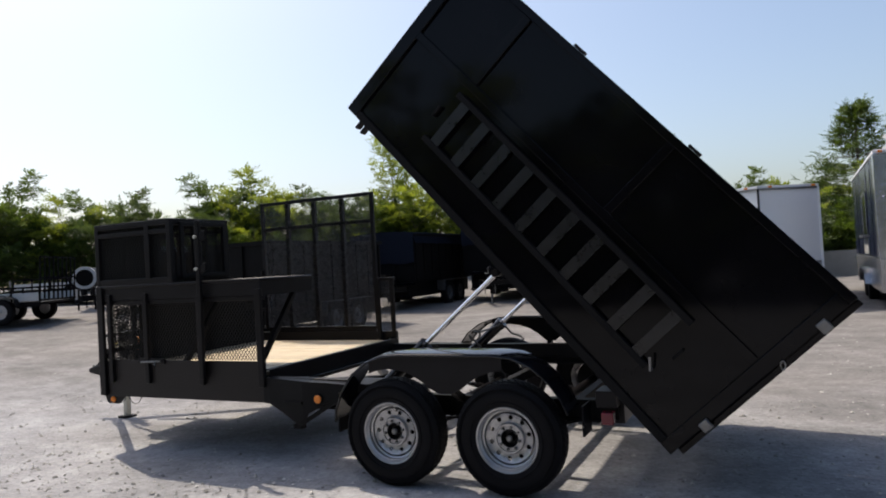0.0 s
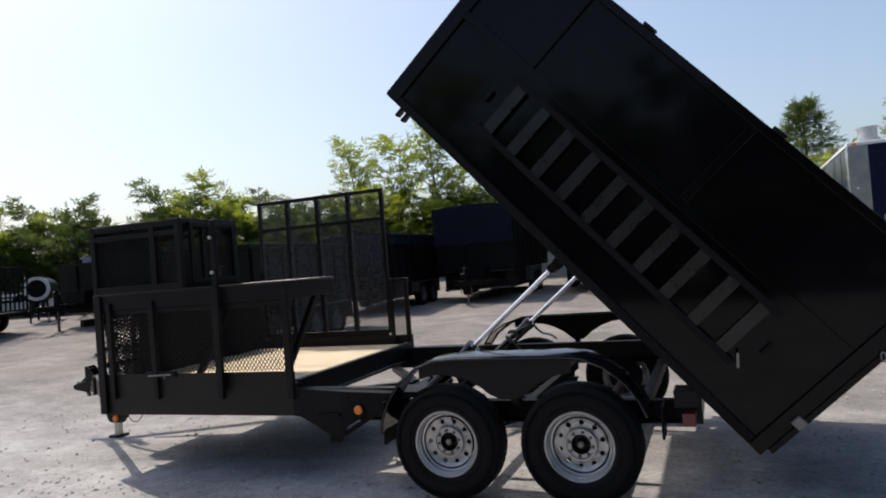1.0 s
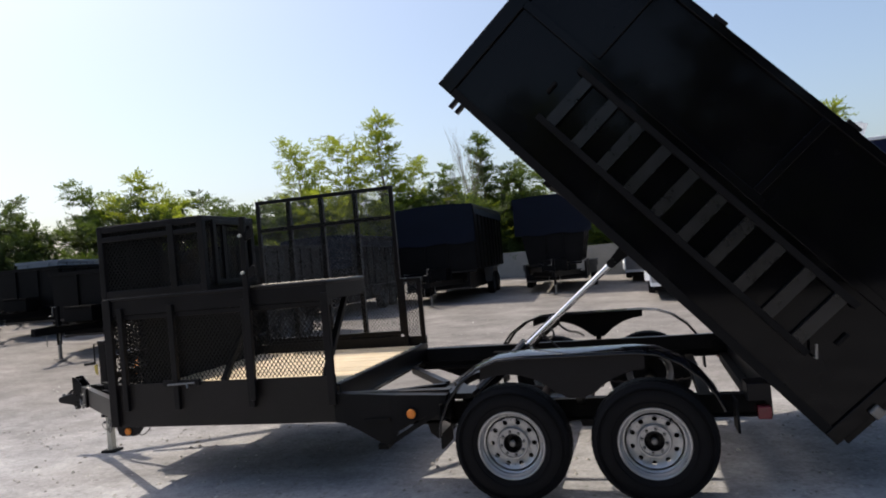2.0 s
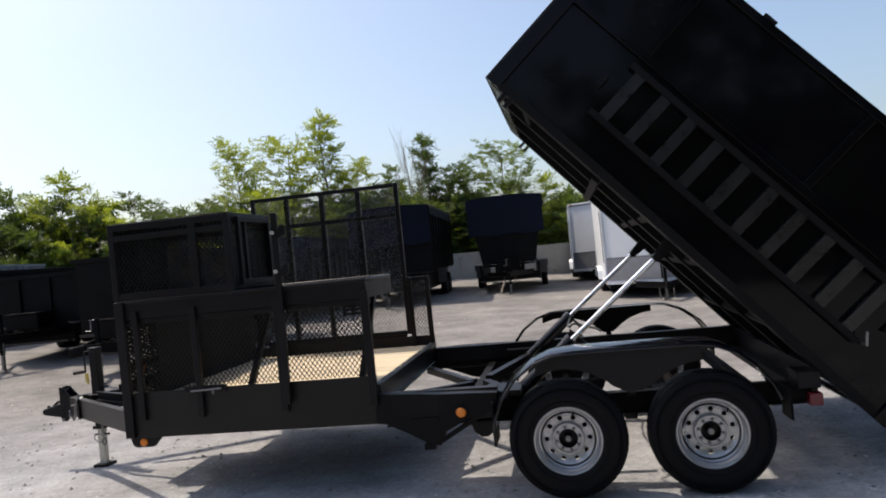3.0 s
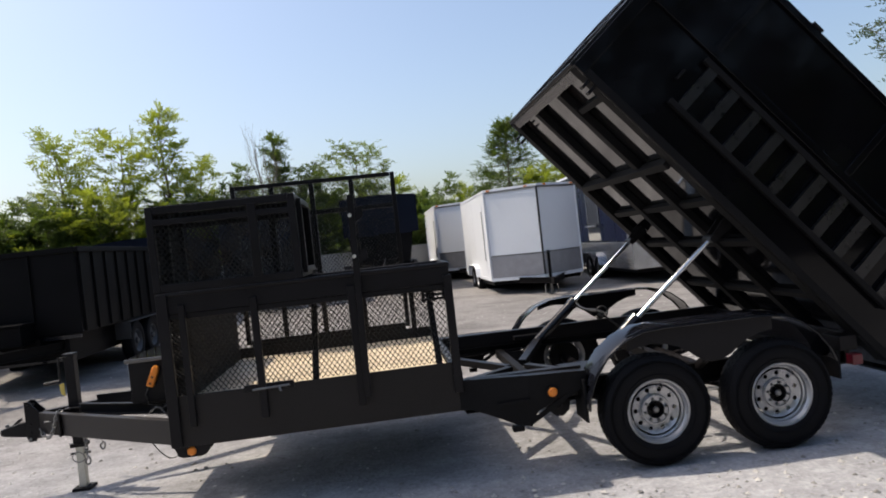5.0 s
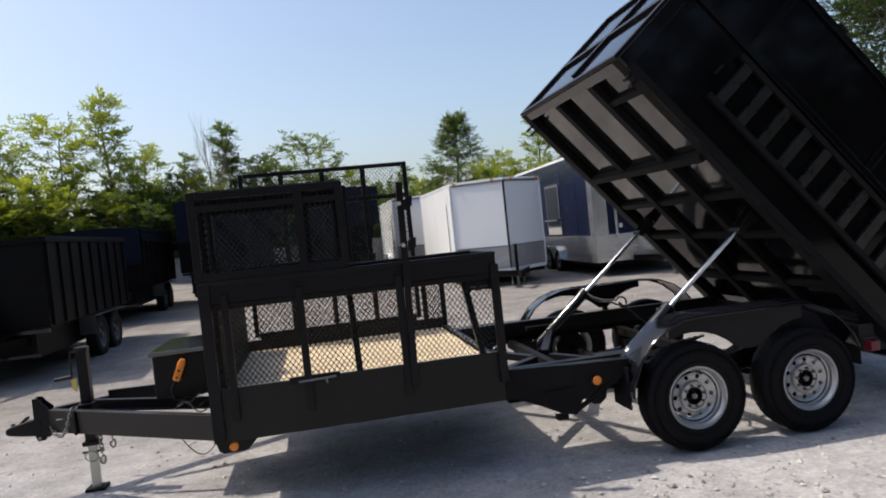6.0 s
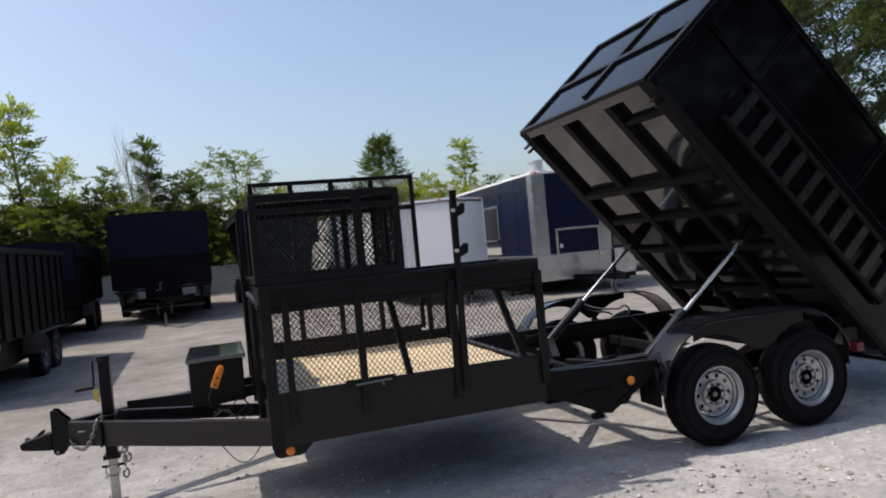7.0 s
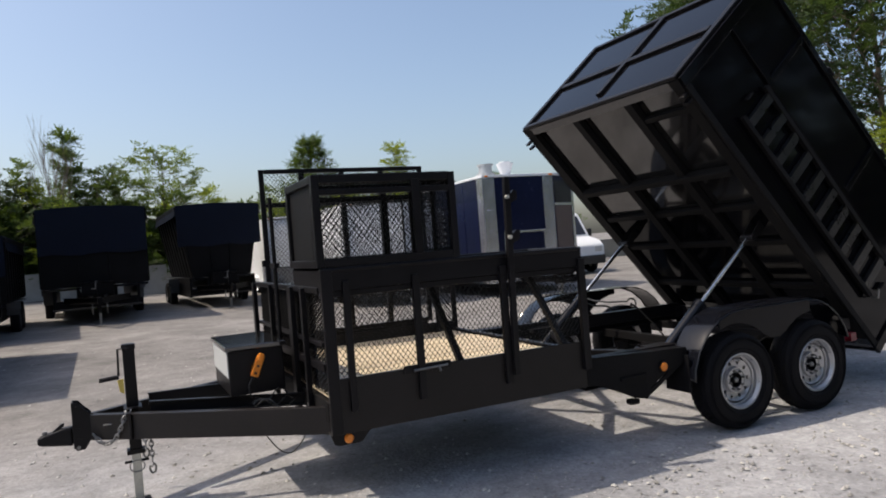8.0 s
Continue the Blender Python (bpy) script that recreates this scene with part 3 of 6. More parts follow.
def build_gate():
    """The tall ramp gate that stands upright on the far side."""
    y, x0, x1, z0, z1 = FAR + 0.035, -3.25, -1.58, 0.90, 2.515
    bm = BM()
    beam(bm, (x0 + 0.045, y, z0 + 0.02), (x1 - 0.045, y, z0 + 0.02), 0.04, 0.04)
    gate = part("ramp_gate", bm, BLACK, trailer, "tall black ramp gate with expanded-metal panels", bevel=0.004)
    for z, h in ((z1 - 0.02, 0.04), (2.175, 0.045)):
        frame_bar("crossbar", (x0 + 0.045, y, z), (x1 - 0.045, y, z), 0.04, h, gate)
    for x in (x0 + 0.02, x1 - 0.02):
        frame_bar("stile", (x, y - 0.002, z0), (x, y - 0.002, z1), 0.045, 0.036, gate, up=(0, 1, 0))
    for x in (-2.845, -2.44, -2.03):
        frame_bar("upright", (x, y + 0.012, z0 + 0.04), (x, y + 0.012, z1 - 0.04), 0.05, 0.05, gate, up=(0, 1, 0))
    mesh_panel(gate, (x0 + 0.04, y - 0.024, z0 + 0.04), (1, 0, 0), (0, 0, 1), x1 - x0 - 0.08, z1 - z0 - 0.08, mat=GLINT, dw=0.038, dh=0.044, strand=0.0044, thick=0.004)
    for x in (-3.05, -2.75, -2.45, -2.15, -1.85):
        bm = BM()
        tube(bm, (x - 0.04, FAR + 0.03, 0.885), (x + 0.04, FAR + 0.03, 0.885), 0.016, 10)
        part("hinge", bm, BLACK, gate, smooth=True)
    bm = BM()
    box(bm, x0 + 0.05, x1 - 0.05, FAR + 0.024, FAR + 0.05, 0.862, 0.899)
    part("hinge_strip", bm, BLACK, gate)
    # lug at the front edge
    bm = BM()
    box(bm, x0 - 0.03, x0, y - 0.05, y + 0.02, 1.60, 1.66)
    part("gate_lug", bm, BLACK, gate)


def build_tray_and_cage():
    x0, x1, y0, y1, z0, z1 = DECK0, DECK1 - 0.02, DN, 0.93, 1.44, 1.575
    bm = BM()
    box(bm, x0 + 0.01, x1, y0 - 0.02, y1, z0 + 0.002, z0 + 0.010)
    tray = part("tool_tray", bm, BLACK, trailer, "long black steel tool tray along the fence")
    for a in ((x0, x1, y0 - 0.03, y0 - 0.022, z0 + 0.002, z1), (x0, x1, y1, y1 + 0.008, z0, z1), (x0, x0 + 0.008, y0 - 0.02, y1, z0 + 0.002, z1), (x1, x1 + 0.008, y0 - 0.03, y1 + 0.008, z0 + 0.002, z1)):
        bm = BM()
        box(bm, *a)
        part("tray_side", bm, BLACK, tray)
    bm = BM()
    r = 0.03
    hose(bm, [(x0, y0 - 0.026, z1), (x1 - r, y0 - 0.026, z1), (x1, y0 - 0.02, z1), (x1 + 0.004, y0 + r, z1), (x1 + 0.004, y1 - r, z1), (x1, y1, z1), (x1 - r, y1 + 0.004, z1), (x0, y1 + 0.004, z1)], 0.016, 10)
    part("tray_rim", bm, BLACK, tray, smooth=True)
    # cage on the front half of the tray
    cx0, cx1, cy0, cy1, cz0, cz1 = DECK0 + 0.012, -2.385, DN - 0.01, 0.93, 1.595, 2.185
    bm = BM()
    box(bm, cx0 + 0.005, cx1 - 0.005, cy0 + 0.005, cy1 - 0.005, cz1 + 0.001, cz1 + 0.006)
    cage = part("tool_cage", bm, BLACK, trailer, "black expanded-metal tool cage on the tray")
    for yy in (cy0, cy1):
        for xx in (cx0, cx1):
            frame_bar("corner_post", (xx, yy, cz0), (xx, yy, cz1), 0.05, 0.05, cage, up=(0, 1, 0))
        for zz in (cz0 + 0.025, cz1 - 0.027):
            frame_bar("frame_bar", (cx0 + 0.026, yy, zz), (cx1 - 0.026, yy, zz), 0.048, 0.052, cage)
    for xx in (cx0, cx1):
        for zz in (cz0 + 0.025, cz1 - 0.027):
            frame_bar("frame_bar", (xx, cy0 + 0.026, zz), (xx, cy1 - 0.026, zz), 0.048, 0.050, cage)
    w, h = cx1 - cx0 - 0.05, cz1 - cz0 - 0.09
    for yy in (cy0 + 0.006, cy1 - 0.006):
        mesh_panel(cage, (cx0 + 0.025, yy, cz0 + 0.045), (1, 0, 0), (0, 0, 1), w, h, thick=0.008, strand=0.0042, skew=-0.42)
        for xx, ww in ((-2.66, 0.06),) if yy < 0.5 else ((-2.63, 0.05),):
            frame_bar("upright", (xx, yy - 0.02, cz0 + 0.04), (xx, yy - 0.02, cz1 - 0.04), ww, 0.03, cage, up=(0, 1, 0))
        frame_bar("rail", (cx0 + 0.02, yy - 0.015, 2.075), (cx1 - 0.02, yy - 0.015, 2.075), 0.03, 0.04, cage)
    bm = BM()
    box(bm, cx0 - 0.002, cx0 + 0.002, cy0 + 0.026, cy1 - 0.026, cz0 + 0.05, cz1 - 0.05)
    part("front_sheet", bm, UNDER, cage, "solid black front sheet")
    mesh_panel(cage, (cx1 - 0.006, cy0 + 0.025, cz0 + 0.045), (0, 1, 0), (0, 0, 1), cy1 - cy0 - 0.05, h)
    for xx in (cx0 + 0.018, cx1 - 0.006):
        frame_bar("upright", (xx, 0.52, cz0 + 0.04), (xx, 0.52, cz1 - 0.04), 0.045, 0.03, cage, up=(1, 0, 0))
    # hinged door frame on the rear end
    bm = BM()
    beam(bm, (cx1 + 0.04, cy0 + 0.10, cz0 + 0.03), (cx1 + 0.04, cy0 + 0.10, cz1 - 0.03), 0.04, 0.03, (1, 0, 0))
    beam(bm, (cx1 + 0.04, cy1 - 0.06, cz0 + 0.03), (cx1 + 0.04, cy1 - 0.06, cz1 - 0.03), 0.04, 0.03, (1, 0, 0))
    for zz in (cz0 + 0.05, cz1 - 0.05):
        beam(bm, (cx1 + 0.04, cy0 + 0.10, zz), (cx1 + 0.04, cy1 - 0.06, zz), 0.029, 0.04)
    part("cage_door", bm, BLACK, cage, bevel=0.003)


def build_tongue():
    mid = MID + 0.07
    apex = Vector((-4.72, mid, 0.60))
    for s in (-1, 1):
        bm = BM()
        a = apex + Vector((-0.05, s * 0.05, 0))
        b = Vector((DECK0 + 0.02, MID + s * 1.02, 0.60))
        channel(bm, a, b, 0.175, 0.06, 0.012, s)
        part("tongue_beam", bm, DUSTY, trailer, bevel=0.002)
        bm = BM()
        channel(bm, apex + Vector((0.35, s * 0.15, 0.10)), (DECK0 + 0.02, MID + s * 0.42, 0.65), 0.09, 0.04, 0.010, -s)
        part("inner_beam", bm, BLACK, trailer, bevel=0.002)
    # coupler
    outline = [(-4.87, 0.49), (-4.855, 0.455), (-4.80, 0.458), (-4.755, 0.53), (-4.755, 0.70), (-4.80, 0.745), (-4.83, 0.785), (-4.87, 0.79)]
    bm = BM()
    box(bm, -4.872, -4.86, mid - 0.044, mid + 0.044, 0.47, 0.785)
    coupler = part("coupler", bm, BLACK, trailer, "black adjustable ball coupler", bevel=0.003)
    for y0, y1 in ((mid - 0.058, mid - 0.045), (mid + 0.045, mid + 0.058)):
        bm = BM()
        plate(bm, outline, y0, y1)
        part("cheek_plate", bm, BLACK, coupler, bevel=0.003)
    bm = BM()
    plate(bm, [(-5.09, 0.530), (-5.06, 0.518), (-4.98, 0.505), (-4.874, 0.490), (-4.874, 0.625), (-4.93, 0.617), (-4.99, 0.603), (-5.05, 0.588), (-5.09, 0.575)], mid - 0.040, mid + 0.040)
    head = part("coupler_head", bm, BLACK, coupler, bevel=0.014)
    bm = BM()
    plate(bm, [(-5.005, 0.598), (-4.985, 0.595), (-4.925, 0.630), (-4.922, 0.652), (-4.94, 0.650)], mid - 0.014, mid + 0.014)
    part("coupler_lever", bm, BLACK, head, bevel=0.004)
    bm = BM()
    tube(bm, (-5.045, mid, 0.585), (-5.045, mid, 0.612), 0.016, 8)
    part("adjusting_nut", bm, STEEL, head, bevel=0.002)
    bm = BM()
    box(bm, -4.68, -4.615, mid - 0.155, mid - 0.128, 0.617, 0.625)
    part("chain_tab", bm, STEEL, coupler, bevel=0.002)
    bm = BM()
    beam(bm, (-4.512, mid - 0.253, 0.508), (-4.512, mid - 0.253, 0.695), 0.016, 0.026, (0, 1, 0))
    part("end_strap", bm, DUSTY, trailer, bevel=0.003)
    for x, z in ((-4.84, 0.478), (-4.835, 0.53), (-4.835, 0.60), (-4.84, 0.75)):
        bm = BM()
        tube(bm, (x, mid - 0.066, z), (x, mid + 0.066, z), 0.013, 6)
        part("bolt", bm, STEEL if z < 0.48 else BLACK, coupler)
    # jack
    jx = -4.485
    bm = BM()
    box(bm, jx - 0.04, jx + 0.04, mid - 0.04, mid + 0.04, 0.39, 1.14)
    box(bm, jx - 0.06, jx + 0.06, mid - 0.09, mid + 0.09, 0.69, 0.70)
    jack = part("jack", bm, BLACK, trailer, "black drop-leg jack with zinc leg", bevel=0.005)
    bm = BM()
    box(bm, jx - 0.03, jx + 0.03, mid - 0.03, mid + 0.03, 0.02, 0.40)
    part("jack_leg", bm, ZINC, jack, "pale zinc drop leg", bevel=0.004)
    bm = BM()
    box(bm, jx - 0.075, jx + 0.075, mid - 0.075, mid + 0.075, -0.004, 0.022)
    part("foot_plate", bm, UNDER, jack, "dirty dark foot plate", bevel=0.006)
    bm = BM()
    box(bm, jx - 0.046, jx + 0.046, mid - 0.046, mid + 0.046, 1.105, 1.147)
    part("jack_cap", bm, BLACK, jack, bevel=0.008)
    bm = BM()
    hose(bm, [(jx + 0.050 * math.cos(a), mid - 0.05 - 0.012 * math.sin(a), 0.275 + 0.045 * math.sin(a)) for a in [i * math.pi / 8 for i in range(17)]], 0.004, 6)
    part("pin_ring", bm, STEEL, jack, smooth=True)
    bm = BM()
    box(bm, jx - 0.06, jx + 0.06, mid - 0.05, mid + 0.05, 0.36, 0.39)
    tube(bm, (jx - 0.08, mid, 0.30), (jx + 0.08, mid, 0.30), 0.01, 8)
    part("leg_collar", bm, BLACK, jack)
    bm = BM()
    hose(bm, [(jx, mid - 0.04, 1.12), (jx - 0.07, mid - 0.06, 1.12), (jx - 0.075, mid - 0.06, 0.93)], 0.008)
    part("crank", bm, BLACK, jack, smooth=True)
    bm = BM()
    tube(bm, (jx - 0.075, mid - 0.06, 0.925), (jx - 0.20, mid - 0.06, 0.915), 0.016, 10)
    part("crank_grip", bm, BLACK, jack, smooth=True)
    bm = BM()
    plate(bm, [(jx - 0.085, 0.90), (jx - 0.045, 0.91), (jx - 0.045, 0.80), (jx - 0.075, 0.82)], mid - 0.062, mid - 0.055)
    part("warning_tag", bm, YELLOW, jack, "small yellow tag")
    # safety chains
    for dx, dy, top in ((0.10, -0.12, 0.50), (0.07, 0.27, 0.52)):
        bm = BM()
        p = Vector((jx + dx, mid + dy, top))
        for i in range(6):
            chain_link(bm, p - Vector((0, 0, 0.034 * i)), i % 2)
        chain_hook(bm, p - Vector((0, 0, 0.034 * 6 + 0.008)))
        part("safety_chain", bm, STEEL, trailer, "hanging steel safety chain with hook", smooth=True)
    # chain laid over the beam by the jack and looped forward along its face
    def beside(x, z):
        return Vector((x, mid - 0.05 - 0.75 * (x + 4.77) - 0.022, z))
    way = [beside(-4.735, 0.545), beside(-4.70, 0.50), beside(-4.655, 0.49), beside(-4.61, 0.52), beside(-4.58, 0.575), beside(-4.555, 0.635), beside(-4.53, 0.695) + Vector((0, 0.02, 0.01)), beside(-4.50, 0.712) + Vector((0, 0.07, 0))]
    bm = BM()
    chain_along(bm, way)
    part("safety_chain", bm, STEEL, trailer, "slack steel chain looped on the tongue", smooth=True)
    # wiring bunched between the box and the deck
    for k in range(3):
        bm = BM()
        hose(bm, [(-3.72 + 0.28 * u, 0.82 + 0.05 * k + 0.03 * math.sin(7 * u + k), 0.665 + 0.035 * k * math.sin(math.pi * u) + 0.05 * math.sin(math.pi * u) * math.sin(6.5 * u + 1.3 * k)) for u in [i / 16 for i in range(17)]], 0.005, 6)
        part("cable", bm, HOSE, trailer, smooth=True)
    # battery and pump box
    bm = BM()
    box(bm, -3.86, -3.48, 0.93, 1.72, 0.735, 1.05)
    tbox = part("pump_box", bm, BLACK, trailer, "black steel pump box with lid", bevel=0.006)
    bm = BM()
    box(bm, -3.88, -3.46, 0.91, 1.74, 1.052, 1.085)
    part("lid", bm, BEDFLOOR, tbox, bevel=0.006)
    bm = BM()
    beam(bm, (-3.70, 0.90, 0.86), (-3.64, 0.90, 1.00), 0.055, 0.04, (0, 1, 0))
    beam(bm, (-3.655, 0.90, 0.965), (-3.635, 0.90, 1.015), 0.04, 0.05, (0, 1, 0))
    front_bm = BM()
    # pale colour stands in for sunlit ground mirrored in the box's black front
    box(front_bm, -3.868, -3.862, 0.95, 1.70, 0.86, 1.04)
    part("front_panel", front_bm, PALE, tbox, "pale plate painting the ground reflection on the box front")
    rem = part("pendant", bm, ORANGE, tbox, "orange hand pendant hanging on the box", bevel=0.008)
    for k in range(3):
        bm = BM()
        p = Vector((-3.69, 0.876, 0.885)).lerp(Vector((-3.65, 0.876, 0.98)), k / 2)
        tube(bm, p, p + Vector((0, 0.006, 0)), 0.009, 8)
        part("button", bm, HOSE, rem)
    bm = BM()
    hose(bm, [(-3.705, 0.90, 0.86), (-3.74, 0.90, 0.80), (-3.73, 0.92, 0.72), (-3.66, 0.98, 0.70)], 0.007)
    part("pendant_cable", bm, HOSE, tbox, smooth=True)
    # loose wiring below the tongue
    for dy, drop in ((0.0, 0.17), (0.10, 0.06)):
        bm = BM()
        pts = [Vector((-3.69 + 0.32 * t, 0.72 + dy, 0.50 - drop * math.sin(t * math.pi))) for t in [i / 14 for i in range(15)]]
        hose(bm, pts, 0.0042, 6)
        part("cable", bm, HOSE, trailer, smooth=True)


def chain_link(bm, c, flip):
    n, m = 10, 5
    rings = []
    for i in range(n):
        a = 2 * math.pi * i / n
        along, across = 0.026 * math.sin(a), 0.013 * math.cos(a)
        ring = []
        for j in range(m):
            b = 2 * math.pi * j / m
            off = 0.005 * math.cos(b)
            d = Vector((across + off * math.cos(a), 0.005 * math.sin(b), along + off * math.sin(a)))
            if flip:
                d = Vector((d.y, d.x, d.z))
            ring.append(bm.verts.new(c + d))
        rings.append(ring)
    for i in range(n):
        for j in range(m):
            bm.faces.new((rings[i][j], rings[(i + 1) % n][j], rings[(i + 1) % n][(j + 1) % m], rings[i][(j + 1) % m]))


def chain_along(bm, pts):
    """Links end to end along a way of points, every other one turned."""
    spots, acc, k = [], 0.0, 0
    for p, q in zip(pts, pts[1:]):
        d = q - p
        while acc <= d.length:
            spots.append((p + d.normalized() * acc, d.normalized()))
            acc += 0.034
        acc -= d.length
    for c, d in spots:
        one = BM()
        chain_link(one, Vector((0, 0, 0)), k % 2)
        k += 1
        turn = Vector((0, 0, 1)).rotation_difference(d).to_matrix()
        new_verts = {v: bm.verts.new(c + turn @ v.co) for v in one.verts}
        for f in one.faces:
            bm.faces.new([new_verts[v] for v in f.verts])
        one.free()


def chain_hook(bm, c):
    """A snap hook: an eye above a narrow closed loop with a latch."""
    pts = [c + Vector((0.020 * math.sin(a), 0.004, -0.030 + 0.034 * math.cos(a))) for a in [i * math.pi / 7 for i in range(13)]]
    hose(bm, pts, 0.0075, 8)
    hose(bm, [pts[-1], c + Vector((-0.004, 0, -0.022)), c + Vector((0.004, 0, 0.0))], 0.0045, 6)


def build_wheel_parts():
    """One wheel about the origin, its outer side towards -y."""
    wheel = thing("wheel", "", "")
    R = 0.39
    prof = [(0.212, -0.080), (0.232, -0.098), (0.27, -0.112), (0.315, -0.114), (0.350, -0.104), (0.374, -0.092), (0.387, -0.075), (R, -0.04),
            (R, 0.04), (0.387, 0.075), (0.374, 0.092), (0.350, 0.104), (0.315, 0.114), (0.27, 0.112), (0.232, 0.098), (0.212, 0.080)]
    bm = BM()
    lathe(bm, prof, 64, (0, 0, 0))
    # tread: rows of blocks proud of the carcass, and raised rings on the side wall
    tyre = part("tyre", bm, RUBBER, wheel, "black rubber tyre", smooth=True)
    bm = BM()
    rows = ((-0.082, -0.052, 0.0), (-0.043, -0.016, 0.5), (-0.008, 0.018, 0.0), (0.026, 0.052, 0.5), (0.060, 0.084, 0.2))
    n = 54
    for y0, y1, ph in rows:
        for i in range(n):
            a0, a1 = 2 * math.pi * (i + ph) / n, 2 * math.pi * (i + ph + 0.74) / n
            rb = 0.379 if abs(y0 + y1) > 0.12 else 0.387
            rt = rb + 0.008
            v = [bm.verts.new((r * math.cos(a), y, r * math.sin(a))) for r in (rb, rt) for y in (y0, y1) for a in (a0, a1)]
            for f in ((4, 5, 7, 6), (0, 4, 6, 2), (1, 3, 7, 5), (0, 1, 5, 4), (2, 6, 7, 3)):
                bm.faces.new([v[k] for k in f])
    tread = part("tread", bm, RUBBER, tyre)
    tread["kind"] = "stuff"
    bm = BM()
    for r in (0.262, 0.340, 0.352):
        lathe(bm, [(r - 0.003, -0.108), (r - 0.001, -0.1165), (r + 0.002, -0.1165), (r + 0.004, -0.106)], 64, (0, 0, 0))
    part("sidewall_ring", bm, RUBBER, tyre, smooth=True)
    # rim barrel and flange
    bm = BM()
    lathe(bm, [(0.226, -0.082), (0.230, -0.094), (0.224, -0.100), (0.214, -0.096), (0.206, -0.080), (0.199, -0.072), (0.197, -0.045), (0.186, -0.040), (0.183, -0.012), (0.170, 0.010), (0.178, 0.06), (0.21, 0.085), (0.226, 0.09)], 56, (0, 0, 0))
    rim = part("rim", bm, RIM, wheel, "silver steel rim with round holes", smooth=True)
    bm = BM()
    holes, r0, r1, rh, rc = 10, 0.106, 0.173, 0.0165, 0.142
    def dish(r):
        return -0.030 + 0.014 * math.cos((r - 0.112) / 0.068 * 2.4)
    for k in range(holes):
        t0 = 2 * math.pi * k / holes
        half = math.pi / holes
        per = [(1, 0), (1, .5), (1, 1), (.5, 1), (0, 1), (-.5, 1), (-1, 1), (-1, .5), (-1, 0), (-1, -.5), (-1, -1), (-.5, -1), (0, -1), (.5, -1), (1, -1), (1, -.5)]
        outer, inner, deep = [], [], []
        for a, b in per:
            r = (r0 + r1) / 2 + a * (r1 - r0) / 2
            t = t0 + b * half
            outer.append(bm.verts.new((r * math.cos(t), dish(r), r * math.sin(t))))
            ang = math.atan2(b * half * rc, a * (r1 - r0) / 2)
            x, z = rc + rh * math.cos(ang), rh * math.sin(ang)
            px, pz = x * math.cos(t0) - z * math.sin(t0), x * math.sin(t0) + z * math.cos(t0)
            inner.append(bm.verts.new((px, dish(rc), pz)))
            deep.append(bm.verts.new((px, dish(rc) + 0.008, pz)))
        for i in range(16):
            j = (i + 1) % 16
            bm.faces.new((outer[i], outer[j], inner[j], inner[i]))
            bm.faces.new((inner[i], inner[j], deep[j], deep[i]))
    bmesh.ops.remove_doubles(bm, verts=bm.verts, dist=0.0005)
    lathe(bm, [(0.108, dish(0.108)), (0.106, -0.040), (0.102, -0.046), (0.094, -0.046), (0.090, -0.036), (0.082, -0.034), (0.064, -0.034), (0.060, -0.024)], 40, (0, 0, 0))
    part("wheel_disc", bm, RIM, rim, smooth=True)
    bm = BM()
    lathe(bm, [(0.001, 0.012), (0.150, 0.012), (0.158, 0.02), (0.158, 0.085), (0.001, 0.085)], 32, (0, 0, 0))
    part("brake_drum", bm, UNDER, wheel, "black brake drum", smooth=True)
    bm = BM()
    lathe(bm, [(0.064, 0.0), (0.063, -0.040), (0.058, -0.043), (0.054, -0.038), (0.051, 0.006), (0.031, 0.006), (0.030, -0.026), (0.025, -0.034), (0.0005, -0.034)], 28, (0, 0, 0))
    hub = part("hub", bm, BLACK, wheel, "hollow black hub with a dust cap", smooth=True)
    bm = BM()
    lathe(bm, [(0.021, -0.030), (0.021, -0.046), (0.016, -0.052), (0.0005, -0.053)], 20, (0, 0, 0))
    part("dust_cap", bm, STEEL, hub, "dull steel dust cap", smooth=True)
    bm = BM()
    tube(bm, (0.050, -0.050, 0.178), (0.045, -0.078, 0.160), 0.006, 8)
    part("valve_stem", bm, HOSE, rim, smooth=True)
    bm = BM()
    tube(bm, (0, -0.033, 0), (0, -0.052, 0), 0.011, 6)
    tube(bm, (0, -0.052, 0), (0, -0.062, 0), 0.007, 8)
    nut = part("lug_nut", bm, STEEL, hub)
    for k in range(8):
        a = 2 * math.pi * k / 8 + 0.2
        o = nut if k == 0 else new("lug_nut", nut.data)
        o.parent = hub
        o.matrix_parent_inverse = hub.matrix_world.inverted()
        o.location = (0.077 * math.cos(a), 0, 0.077 * math.sin(a))
    return wheel


def set_under(ob, parent, m):
    """Make a built thing a part of another at the pose m."""
    for key in ("label", "category", "group", "kind"):
        if key in ob:
            del ob[key]
    ob.parent = parent
    ob.matrix_parent_inverse = parent.matrix_world.inverted()
    ob.matrix_basis = m


def build_wheels():
    proto = build_wheel_parts()
    first = True
    for x in (0.0, 0.914):
        for y, turn in ((0.09, 0), (2.56, 180)):
            m = pose(x, y, 0.39, 0, 0, turn) @ pose(0, 0, 0, 0, 25 * x + 40 * (turn > 0), 0)
            w = proto if first else copy_thing(proto, m)
            first = False
            set_under(w, trailer, m)


